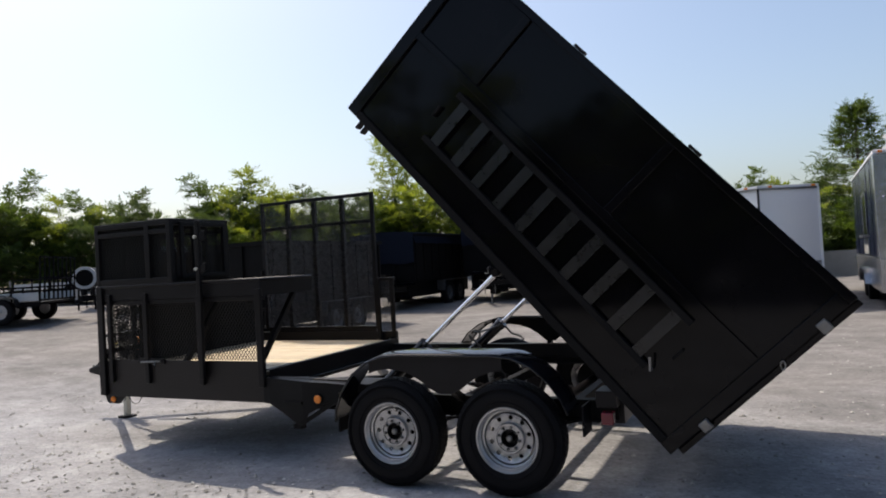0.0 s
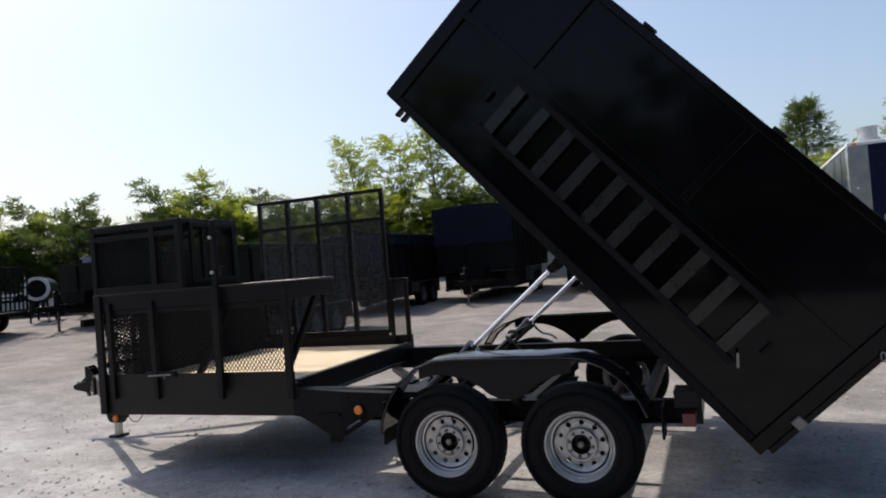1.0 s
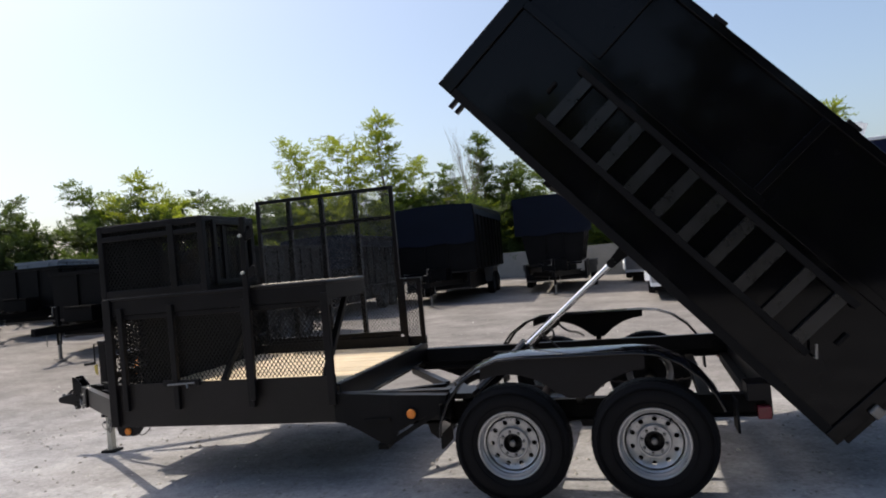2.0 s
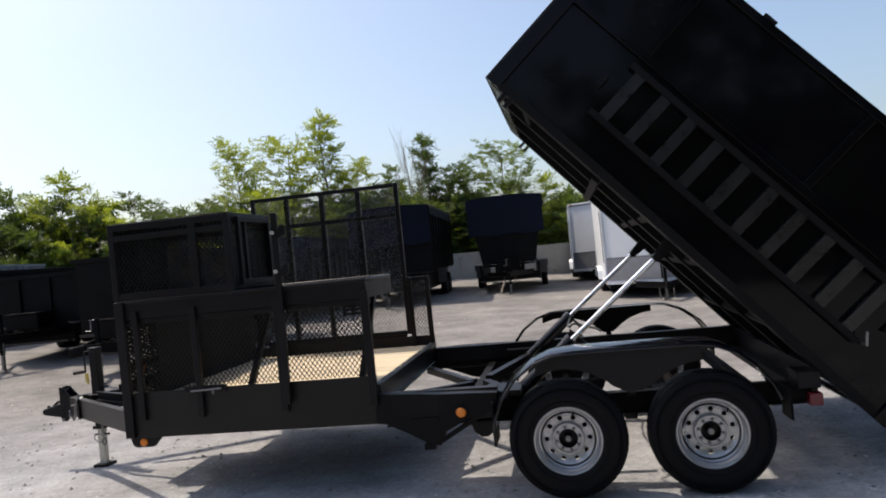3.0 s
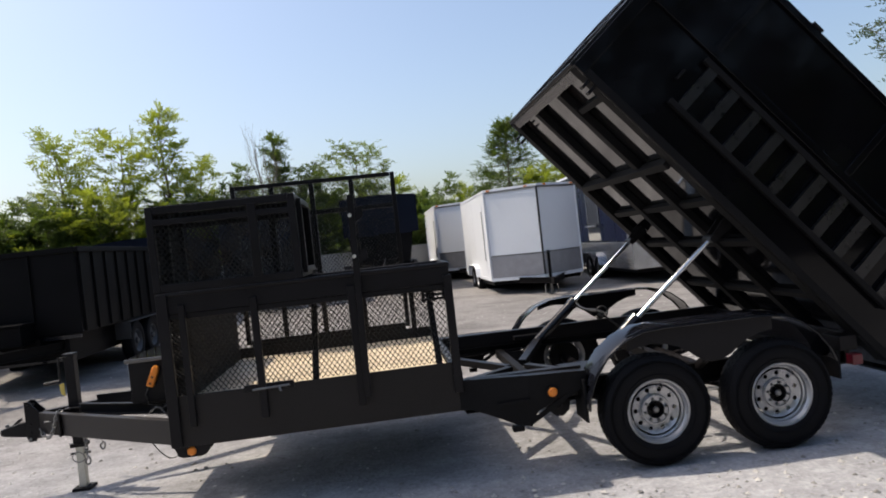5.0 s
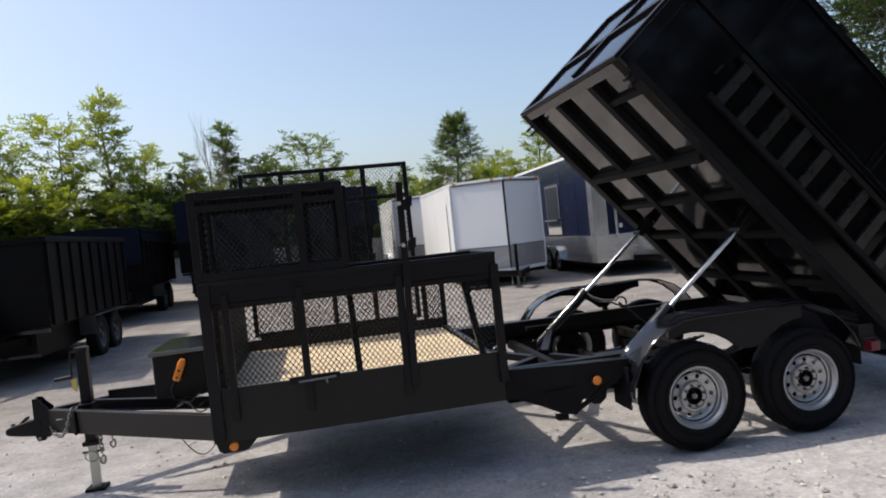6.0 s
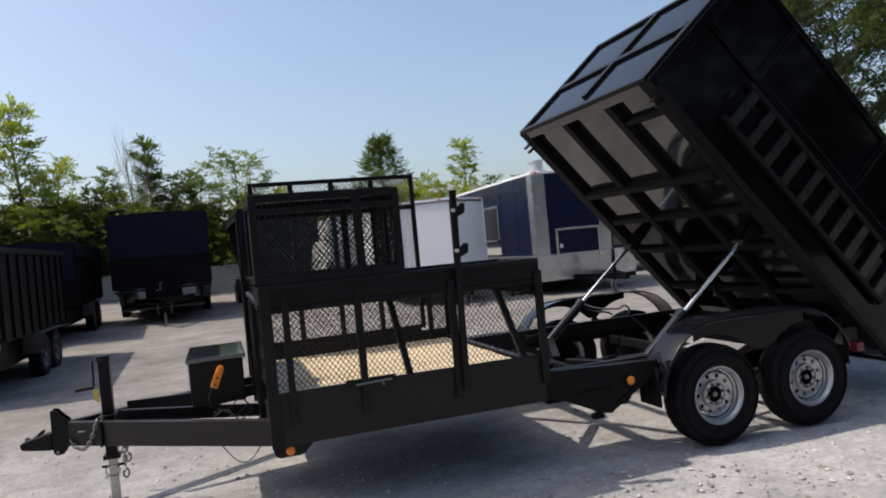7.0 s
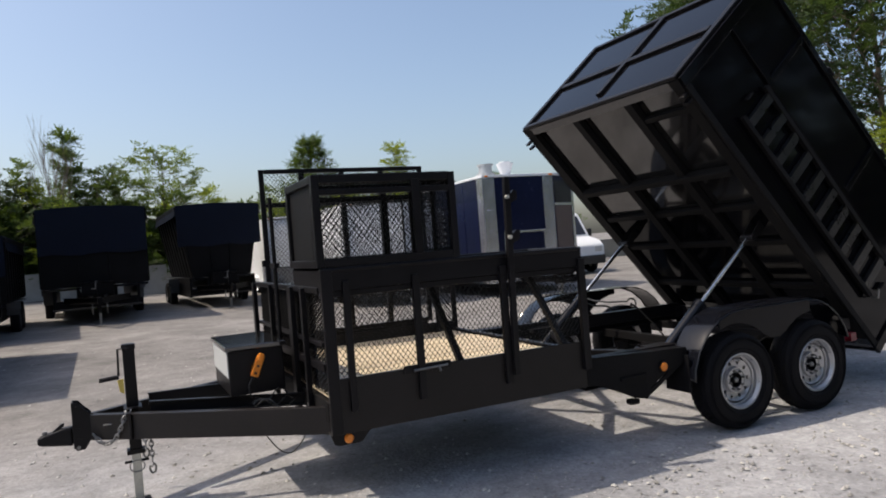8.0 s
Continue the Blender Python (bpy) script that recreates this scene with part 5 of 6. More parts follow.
        a, b = sorted((s * (w - 0.18), s * (w + 0.10)))
        box(bm, a, b, length * 0.52 - 0.50, length * 0.52 + 1.38, floor - 0.035, floor - 0.02)
        box(bm, a, b, length * 0.52 - 0.515, length * 0.52 - 0.50, floor - 0.22, floor - 0.02)
        part("fender", bm, FARRIM, t, "dark grey steel fender over the wheels", bevel=0.004)
        bm = BM()
        hose(bm, [(s * 0.30, -0.10, floor - 0.03), (s * 0.26, -0.30, floor - 0.12), (s * 0.16, -0.52, 0.66), (s * 0.12, -0.80, 0.72)], 0.012, 6)
        part("hydraulic_hose", bm, HOSE, t, smooth=True)
    for i in range(6):
        y = 0.1 + (length - 0.2) * i / 5
        bm = BM()
        box(bm, -0.38, 0.38, y - 0.03, y + 0.03, 0.60, 0.70)
        part("crossmember", bm, FARBLACK, t)
    far_tongue(t, 0.0, 0.75, 0.62)
    far_jack(t, 0.0, -1.0, 0.0)
    for y in (length * 0.52, length * 0.52 + 0.88):
        for s in (-1, 1):
            far_wheel(t, s * (w - 0.06), y, 0.38, 0.38, s, FARRIM)
    return t


def enclosed_trailer(label, skin, width, length, floor, top, vee, trim, door=None, vents=0, group="parked enclosed trailers"):
    """A parked enclosed cargo trailer, nose towards -y, about the foot of its nose."""
    t = thing("enclosed_trailer", label, "trailer", group=group)
    w = width / 2
    out = [(0, -vee), (w, 0), (w, length), (-w, length), (-w, 0)] if vee else [(w, 0), (w, length), (-w, length), (-w, 0)]
    bm = BM()
    lo = [bm.verts.new((x, y, floor)) for x, y in out]
    hi = [bm.verts.new((x, y, top)) for x, y in out]
    bm.faces.new(lo)
    bm.faces.new(hi[::-1])
    for i in range(len(out)):
        j = (i + 1) % len(out)
        bm.faces.new((lo[i], lo[j], hi[j], hi[i]))
    body = part("body", bm, skin, t, bevel=0.02)
    # roof and floor trim, corner posts
    for z, hgt in ((top + 0.002, 0.06), (floor, 0.09)):
        bm = BM()
        for i in range(len(out)):
            j = (i + 1) % len(out)
            beam(bm, (*out[i], z), (*out[j], z), 0.03, hgt)
        part("edge_trim", bm, trim, body, bevel=0.004)
    for x, y in out:
        bm = BM()
        beam(bm, (x, y, floor + 0.05), (x, y, top - 0.03), 0.20 if skin is NAVY else 0.05, 0.20 if skin is NAVY else 0.05, (0, 1, 0))
        part("corner_post", bm, HOSE if vee and x == 0 else trim, body, bevel=0.008)
    # skin seams with rivet strips
    for s in (-1, 1):
        n = max(2, int(length / 1.22))
        for i in range(1, n):
            y = length * i / n
            bm = BM()
            a, b = sorted((s * w, s * (w + 0.004)))
            box(bm, a, b, y - 0.012, y + 0.012, floor + 0.06, top - 0.04)
            part("seam", bm, skin, body)
    # stone guard
    if vee:
        for s in (-1, 1):
            bm = BM()
            p, q = Vector((s * 0.02, -vee - 0.004, 0)), Vector((s * (w - 0.03), -0.03, 0))
            nrm = Vector((s * vee, -w, 0)).normalized() * 0.008
            d = (q - p)
            beam(bm, p + nrm + Vector((0, 0, floor + 0.33)), q + nrm + Vector((0, 0, floor + 0.33)), 0.006, 0.56)
            part("stone_guard", bm, GREYSKIN, body)
            bm = BM()
            beam(bm, p + nrm * 1.4 + Vector((0, 0, floor + 0.625)), q + nrm * 1.4 + Vector((0, 0, floor + 0.625)), 0.008, 0.03)
            part("guard_trim", bm, STEEL, body)
            bm = BM()
            beam(bm, p + nrm + Vector((0, 0, top - 0.05)), q + nrm + Vector((0, 0, top - 0.05)), 0.008, 0.05)
            part("roof_band", bm, STEEL, body)
    if door:
        x0, x1, z0, z1 = door
        for nm, a, b, c, d in (("door_frame", x0, x1, z0, z0 + 0.05), ("door_frame", x0, x1, z1 - 0.05, z1), ("door_frame", x0, x0 + 0.05, z0 + 0.05, z1 - 0.05), ("door_frame", x1 - 0.05, x1, z0 + 0.05, z1 - 0.05)):
            bm = BM()
            box(bm, a, b, -0.05, -0.006, c, d)
            part(nm, bm, trim, body, bevel=0.004)
        bm = BM()
        box(bm, x0 + 0.07, x0 + 0.12, -0.07, -0.004, z0 + 0.22, z0 + 0.36)
        part("latch", bm, ALLOY, body)
    for x, y in ((-w + 0.08, -0.0), (w - 0.08, -0.0)) if not vee else ((-0.25, -vee * 0.78), (0.25, -vee * 0.78), (-w + 0.1, -0.08), (w - 0.1, -0.08)):
        bm = BM()
        box(bm, x - 0.04, x + 0.04, y - 0.06, y - 0.005, top - 0.02, top + 0.02)
        part("clearance_lamp", bm, AMBER, body, "small amber clearance lamp")
    # side door with its long hinge on the near-facing side
    bm = BM()
    box(bm, -w - 0.012, -w - 0.001, 0.55, 1.40, floor + 0.12, top - 0.25)
    sd = part("side_door", bm, skin, body, bevel=0.004)
    bm = BM()
    tube(bm, (-w - 0.02, 0.62, floor + 0.5), (-w - 0.02, 0.62, top - 0.5), 0.012, 8)
    part("lock_bar", bm, STEEL, sd)
    for i in range(vents):
        bm = BM()
        c = Vector((-w * 0.5 + 0.75 * i, 0.6 + 0.3 * i, top))
        if i == 0:
            tube(bm, c, c + Vector((0, 0, 0.12)), 0.24, 20)
            tube(bm, c + Vector((0, 0, 0.12)), c + Vector((0, 0, 0.32)), 0.17, 20)
            tube(bm, c + Vector((0, 0, 0.32)), c + Vector((0, 0, 0.37)), 0.20, 20)
        else:
            tube(bm, c, c + Vector((0, 0, 0.12)), 0.14, 16)
            tube(bm, c + Vector((0, 0, 0.12)), c + Vector((0.0, 0, 0.42)), 0.18, 16, 0.28)
        part("roof_vent", bm, ALLOY if i == 0 else WHITE, t, "round metal roof vent", smooth=True)
    bm = BM()
    box(bm, -w + 0.05, w - 0.05, 0.05, length - 0.05, floor - 0.16, floor - 0.05)
    part("chassis", bm, FARBLACK, t)
    far_tongue(t, -vee * 0.6, 0.6, floor - 0.06, 1.1)
    far_jack(t, 0.0, -vee - 0.55, 0)
    for y in (length * 0.48, length * 0.48 + 0.85):
        for s in (-1, 1):
            far_wheel(t, s * (w - 0.05), y, 0.34, 0.34, s)
    for s in (-1, 1):
        bm = BM()
        y0 = length * 0.48 - 0.46
        a, b = sorted((s * (w + 0.002), s * (w + 0.14)))
        pts = [(y0, 0.42), (y0 + 0.10, 0.66), (y0 + 0.3, 0.76), (y0 + 1.45, 0.76), (y0 + 1.68, 0.66), (y0 + 1.78, 0.42)]
        for p, q in zip(pts, pts[1:]):
            beam(bm, ((a + b) / 2, p[0], p[1]), ((a + b) / 2, q[0], q[1]), b - a, 0.012)
        part("fender", bm, trim, t)
    return t


def concession_trailer():
    """A tall navy trailer with a polished skirt, one cut corner, a side window and a low front door; nose towards -y."""
    t = thing("enclosed_trailer", "navy blue enclosed trailer with polished skirt, side window and roof vents", "trailer", group="parked enclosed trailers")
    out = [(-1.5, 0.0), (0.55, 0.0), (1.45, 0.40), (1.45, 7.0), (-1.5, 7.0)]
    low, mid, top = 0.37, 1.07, 3.20

    def shell(name, z0, z1, grow, mat, parent):
        bm = BM()
        ring = []
        for z in (z0, z1):
            ring.append([bm.verts.new((x + math.copysign(grow, x), y + (grow if y > 1 else -grow), z)) for x, y in out])
        bm.faces.new(ring[0])
        bm.faces.new(ring[1][::-1])
        for k in range(5):
            m = (k + 1) % 5
            bm.faces.new((ring[0][k], ring[0][m], ring[1][m], ring[1][k]))
        return part(name, bm, mat, parent, bevel=0.012)

    body = shell("body", mid, top, 0.0, NAVY, t)
    shell("skirt", low, mid - 0.002, 0.012, BRUSHED, body)
    shell("roof", top + 0.001, top + 0.07, 0.02, WHITE, body)

    def flat(name, p, q, z0, z1, proud, mat, parent, label="", thick=0.02):
        """A panel standing proud of the wall that runs from p to q."""
        p, q = Vector((*p, 0)), Vector((*q, 0))
        n = (q - p).cross(Vector((0, 0, 1))).normalized()
        bm = BM()
        h = Vector((0, 0, (z0 + z1) / 2))
        beam(bm, p + n * proud + h, q + n * proud + h, thick, z1 - z0)
        return part(name, bm, mat, parent, label, bevel=0.004)

    # polished corner panels
    for p, q in (((-1.515, -0.012), (-1.17, -0.012)), ((-1.512, 0.30), (-1.512, 0.002)), ((0.25, -0.012), (0.56, -0.012)), ((1.36, 0.36), (1.46, 0.405))):
        flat("corner_panel", p, q, mid, top, 0.0, BRUSHED, body, "polished aluminium corner panel", 0.016)
    # cut corner: dark upper window over a brown hatch
    c0, c1 = Vector((0.55, 0.0)), Vector((1.45, 0.40))
    flat("corner_window", c0.lerp(c1, 0.08), c0.lerp(c1, 0.84), 2.45, 3.05, 0.008, GLASS, body, "dark corner window")
    flat("corner_hatch", c0.lerp(c1, 0.08), c0.lerp(c1, 0.84), 1.15, 2.36, 0.008, RUSSET, body, "brown corner hatch")
    flat("corner_bar", c0.lerp(c1, 0.03), c0.lerp(c1, 0.90), 2.37, 2.44, 0.014, BRUSHED, body)
    # low front door with a bright frame
    for x0, x1, z0, z1 in ((-1.00, 0.24, 1.68, 1.74), (-1.00, 0.24, 0.72, 0.76), (-1.00, -0.93, 0.76, 1.68), (0.18, 0.24, 0.76, 1.68)):
        flat("door_frame", (x0, -0.014), (x1, -0.014), z0, z1, 0.012, BRUSHED, body, "bright aluminium door frame", 0.03)
    flat("door_latch", (-0.90, -0.02), (-0.82, -0.02), 1.22, 1.32, 0.014, ALLOY, body)
    # side window with its frame, shelf and polished panel below
    win = flat("window", (-1.5, 3.62), (-1.5, 2.55), 1.60, 2.52, 0.006, GLASS, body, "dark side window in a bright frame")
    for y0, y1, z0, z1 in ((2.50, 3.68, 2.52, 2.60), (2.50, 2.56, 1.60, 2.52), (3.62, 3.68, 1.60, 2.52)):
        flat("window_frame", (-1.5, y1), (-1.5, y0), z0, z1, 0.018, BRUSHED, win)
    flat("window_shelf", (-1.5, 3.68), (-1.5, 2.50), 1.52, 1.58, 0.06, BRUSHED, win, thick=0.12)
    flat("lower_panel", (-1.5, 3.68), (-1.5, 2.50), 1.12, 1.50, 0.008, PALE, body, "pale grey panel below the window")
    for y in (1.2, 2.3, 4.4, 5.6):
        flat("seam", (-1.5, y + 0.012), (-1.5, y - 0.012), mid + 0.01, top - 0.02, 0.002, NAVY, body, thick=0.01)
    # roof vents
    for x, y, r, h in ((-1.05, 0.65, 0.24, 0.32), (-0.30, 0.95, 0.17, 0.42)):
        bm = BM()
        p = Vector((x, y, top + 0.06))
        tube(bm, p, p + Vector((0, 0, 0.12)), r, 20)
        tube(bm, p + Vector((0, 0, 0.12)), p + Vector((0, 0, h)), r * 0.75, 20, r * 0.75 if x < -1 else r * 1.4)
        tube(bm, p + Vector((0, 0, h)), p + Vector((0, 0, h + 0.05)), r * 0.9, 20)
        part("roof_vent", bm, ALLOY if x < -1 else WHITE, t, "round metal roof vent", smooth=True)
    for x in (-1.4, 0.5):
        bm = BM()
        box(bm, x - 0.04, x + 0.04, -0.06, -0.022, top + 0.01, top + 0.05)
        part("clearance_lamp", bm, AMBER, body, "small amber clearance lamp")
    bm = BM()
    box(bm, -1.35, 1.35, 0.25, 6.9, 0.26, 0.365)
    part("chassis", bm, FARBLACK, t)
    far_tongue(t, 0.0, 0.6, 0.42, 1.3)
    far_jack(t, 0.0, -1.0, 0)
    for y in (3.0, 3.9):
        for s in (-1, 1):
            far_wheel(t, s * 1.44, y, 0.34, 0.34, s, FARRIM)
    for s in (-1, 1):
        bm = BM()
        pts = [(2.52, 0.42), (2.62, 0.66), (2.82, 0.77), (4.08, 0.77), (4.28, 0.66), (4.38, 0.42)]
        for p, q in zip(pts, pts[1:]):
            beam(bm, (s * 1.57, p[0], p[1]), (s * 1.57, q[0], q[1]), 0.12, 0.014)
        part("fender", bm, BRUSHED, t, "polished tandem fender")
    return t


def van():
    """A white van, nose towards -y, about the foot of its nose."""
    t = thing("van", "white delivery van parked in the yard", "van")
    side = [(0.0, 0.45), (0.0, 1.05), (0.25, 1.25), (0.85, 1.40), (1.45, 2.25), (1.85, 2.55), (5.4, 2.62), (5.5, 2.5), (5.5, 0.45)]
    bm = BM()
    lo = [bm.verts.new((-1.0, y, z)) for y, z in side]
    hi = [bm.verts.new((1.0, y, z)) for y, z in side]
    bm.faces.new(lo)
    bm.faces.new(hi[::-1])
    for k in range(len(side)):
        m = (k + 1) % len(side)
        bm.faces.new((lo[k], lo[m], hi[m], hi[k]))
    body = part("body", bm, WHITE, t, bevel=0.05, smooth=True)
    bm = BM()
    beam(bm, (0, 0.90, 1.485), (0, 1.42, 2.22), 1.72, 0.02, (0, -0.8, 0.6))
    part("windscreen", bm, GLASS, body, "dark windscreen")
    for s in (-1, 1):
        bm = BM()
        plate_pts = [(1.05, 1.45), (1.55, 2.15), (2.35, 2.15), (2.35, 1.45)]
        v0 = [bm.verts.new((s * 1.002, y, z)) for y, z in plate_pts]
        v1 = [bm.verts.new((s * 1.012, y, z)) for y, z in plate_pts]
        bm.faces.new(v0)
        bm.faces.new(v1[::-1])
        for k in range(4):
            bm.faces.new((v0[k], v1[k], v1[(k + 1) % 4], v0[(k + 1) % 4]))
        part("side_window", bm, GLASS, body, "dark side window")
        bm = BM()
        box(bm, s * 1.12 - 0.09, s * 1.12 + 0.09, 0.98, 1.06, 1.40, 1.70)
        part("mirror", bm, HOSE, body, "black door mirror", bevel=0.02)
        bm = BM()
        box(bm, s * 0.72 - 0.16, s * 0.72 + 0.16, -0.02, 0.04, 0.82, 1.02)
        part("headlight", bm, PALE, body, bevel=0.02)
        for y in (0.85, 4.3):
            far_wheel(t, s * 0.94, y, 0.36, 0.36, s)
    bm = BM()
    box(bm, -0.98, 0.98, -0.07, 0.02, 0.36, 0.68)
    part("bumper", bm, HOSE, body, "black bumper", bevel=0.03)
    return t


def utility_trailer(group="parked utility trailers"):
    """An open landscape trailer, long side towards the viewer, about its middle."""
    t = thing("utility_trailer", "parked open utility trailer with low pipe rails", "trailer", group=group)
    L, W = 4.3, 1.0
    bm = BM()
    box(bm, -L / 2, L / 2, -W, W, 0.50, 0.56)
    for y in (-W, W):
        box(bm, -L / 2, L / 2, y - 0.03, y + 0.03, 0.44, 0.58)
    part("deck", bm, FARBLACK, t)
    for y in (-W, W):
        bm = BM()
        beam(bm, (-L / 2, y, 0.95), (L / 2, y, 0.95), 0.05, 0.05)
        part("rail", bm, FARBLACK, t)
        for i in range(7):
            x = -L / 2 + L * i / 6
            bm = BM()
            beam(bm, (x, y, 0.56), (x, y, 0.93), 0.045, 0.045, (0, 1, 0))
            part("post", bm, FARBLACK, t)
        for i in range(6):
            x = -L / 2 + L * (i + 0.5) / 6
            bm = BM()
            box(bm, x - L / 12 + 0.03, x + L / 12 - 0.03, y - 0.012, y + 0.012, 0.60, 0.80)
            part("side_board", bm, PALE, t, "pale weathered side board")
    bm = BM()
    beam(bm, (L / 2 + 0.05, -W, 1.75), (L / 2 + 0.05, W, 1.75), 0.04, 0.04)
    gate = part("ramp_gate", bm, FARBLACK, t)
    for z in (0.60, 1.2):
        bm = BM()
        beam(bm, (L / 2 + 0.02, -W, z), (L / 2 + 0.02, W, z), 0.04, 0.04)
        part("crossbar", bm, FARBLACK, gate)
    for i in range(9):
        y = -W + 2 * W * i / 8
        bm = BM()
        beam(bm, (L / 2, y, 0.58), (L / 2 + 0.05, y, 1.74), 0.035, 0.035, (0, 1, 0))
        part("gate_bar", bm, FARBLACK, gate)
    for s in (-1, 1):
        for x in (0.37, 1.23):
            bm = BM()
            turn = pose(x, s * (W + 0.14), 0.34, 0, 0, 0 if s < 0 else 180)
            lathe(bm, [(0.19, -0.08), (0.23, -0.10), (0.30, -0.10), (0.33, -0.085), (0.34, -0.05), (0.34, 0.05), (0.33, 0.085), (0.19, 0.08)], 28, (0, 0, 0))
            w = part("wheel", bm, RUBBER, t, smooth=True, turn=turn)
            bm = BM()
            lathe(bm, [(0.195, -0.08), (0.18, -0.085), (0.16, -0.05), (0.10, -0.045), (0.05, -0.055), (0.05, -0.09), (0.001, -0.09)], 24, (0, 0, 0))
            part("rim", bm, RIM, w, smooth=True, turn=turn)
        bm = BM()
        pts = [(-0.10, 0.42), (0.0, 0.66), (0.20, 0.76), (1.40, 0.76), (1.60, 0.66), (1.70, 0.42)]
        for p, q in zip(pts, pts[1:]):
            beam(bm, (p[0], s * (W + 0.15), p[1]), (q[0], s * (W + 0.15), q[1]), 0.24, 0.012)
        part("fender", bm, FARBLACK, t)
    for s in (-1, 1):
        bm = BM()
        beam(bm, (-L / 2 - 1.2, s * 0.05, 0.50), (-L / 2, s * 0.7, 0.50), 0.06, 0.10)
        part("tongue_beam", bm, FARBLACK, t)
    bm = BM()
    tube(bm, (-L / 2 - 0.9, 0, 0.02), (-L / 2 - 0.9, 0, 0.95), 0.03, 10)
    part("jack", bm, STEEL, t)
    return t


def place(t, x, y, yaw):
    t.matrix_basis = pose(x, y, ground_z(x, y) + 0.004, 0, 0, yaw)
    return t


def build_yard():
    place(dump_trailer_far(2.45, 5.6, 2.90, floor=0.95), -5.03, 15.6, 3)
    place(dump_trailer_far(2.37, 5.0, 3.05, floor=0.93, taper=0.30, label="parked black dump trailer with a hopper-shaped bed under a blue tarp"), -1.69, 17.6, 3)
    place(dump_trailer_far(2.15, 4.3, 2.17, False, label="parked black dump trailer with ribbed steel sides"), -7.6, 6.6, 0)
    place(dump_trailer_far(2.05, 4.6, 2.22), -7.7, 13.0, 2)
    p = dump_trailer_far(2.05, 4.2, 1.84, False, label="parked low black dump trailer with ribbed sides")
    place(p, -10.75, 8.0, 2)
    place(copy_thing(p, Matrix()), -14.65, 10.0, 2)
    q = dump_trailer_far(1.35, 3.2, 1.95, False, GREYBOX, "parked blue-grey dump trailer with ribbed sides")
    place(q, -17.4, 13.0, 12)
    wt = enclosed_trailer("white V-nose enclosed cargo trailer with grey stone guard", WHITE, 2.5, 5.2, 0.42, 2.80, 0.85, WHITE)
    place(wt, 2.36, 13.7, 0)
    place(copy_thing(wt, Matrix()), 1.61, 20.9, 0)
    nv = place(concession_trailer(), 6.22, 12.4, -2)
    nv.scale = (1.08, 1.08, 1.03)
    place(van(), 11.15, 17.0, 0)
    u = utility_trailer()
    place(u, -17.3, 7.2, 30)
    place(copy_thing(u, Matrix()), -20.5, 13.0, 20)
    place(copy_thing(u, Matrix()), -13.2, 17.2, 10)
    tk = thing("tank", "white-rimmed black barrel tank lying on a steel stand", "tank")
    bm = BM()
    tube(bm, (0, 0, 1.05), (0, 1.3, 1.05), 0.34, 24)
    part("barrel", bm, FARBLACK, tk, smooth=True)
    bm = BM()
    lathe(bm, [(0.27, -0.01), (0.27, -0.04), (0.36, -0.04), (0.36, 0.06), (0.345, 0.06)], 28, (0, 0, 1.05))
    part("rim", bm, PALE, tk, "white end ring", smooth=True)
    for x, y in ((-0.25, 0.15), (0.25, 0.15), (-0.25, 1.15), (0.25, 1.15)):
        bm = BM()
        beam(bm, (x, y, 0), (x * 0.9, y, 0.82), 0.05, 0.05, (0, 1, 0))
        part("leg", bm, FARBLACK, tk)
    place(tk, -17.4, 10.6, 40)
    # low concrete wall along the back of the yard
    for x0, x1, y in ((-19, 3, 26.4), (3.3, 30, 26.8)):
        n = int((x1 - x0) / 2.4)
        bm = BM()
        box(bm, x0, x1, y, y + 0.3, ground_z((x0 + x1) / 2, y) - 0.6, ground_z((x0 + x1) / 2, y) + 1.0)
        w = part("wall", bm, CONCRETE)
        tagged(w, "low weathered concrete retaining wall", "wall", kind="structure")
        for i in range(n):
            x = x0 + 2.4 * i
            bm = BM()
            box(bm, x + 0.01, x + 2.38, y - 0.02, y - 0.003, ground_z(x, y) - 0.1, ground_z(x, y) + 0.92)
            part("panel", bm, CONCRETE, w)


# ---------------------------------------------------------------- trees
def limb(bm, p, q, r0, r1, n=6):
    tube(bm, p, q, r0, n, r1)


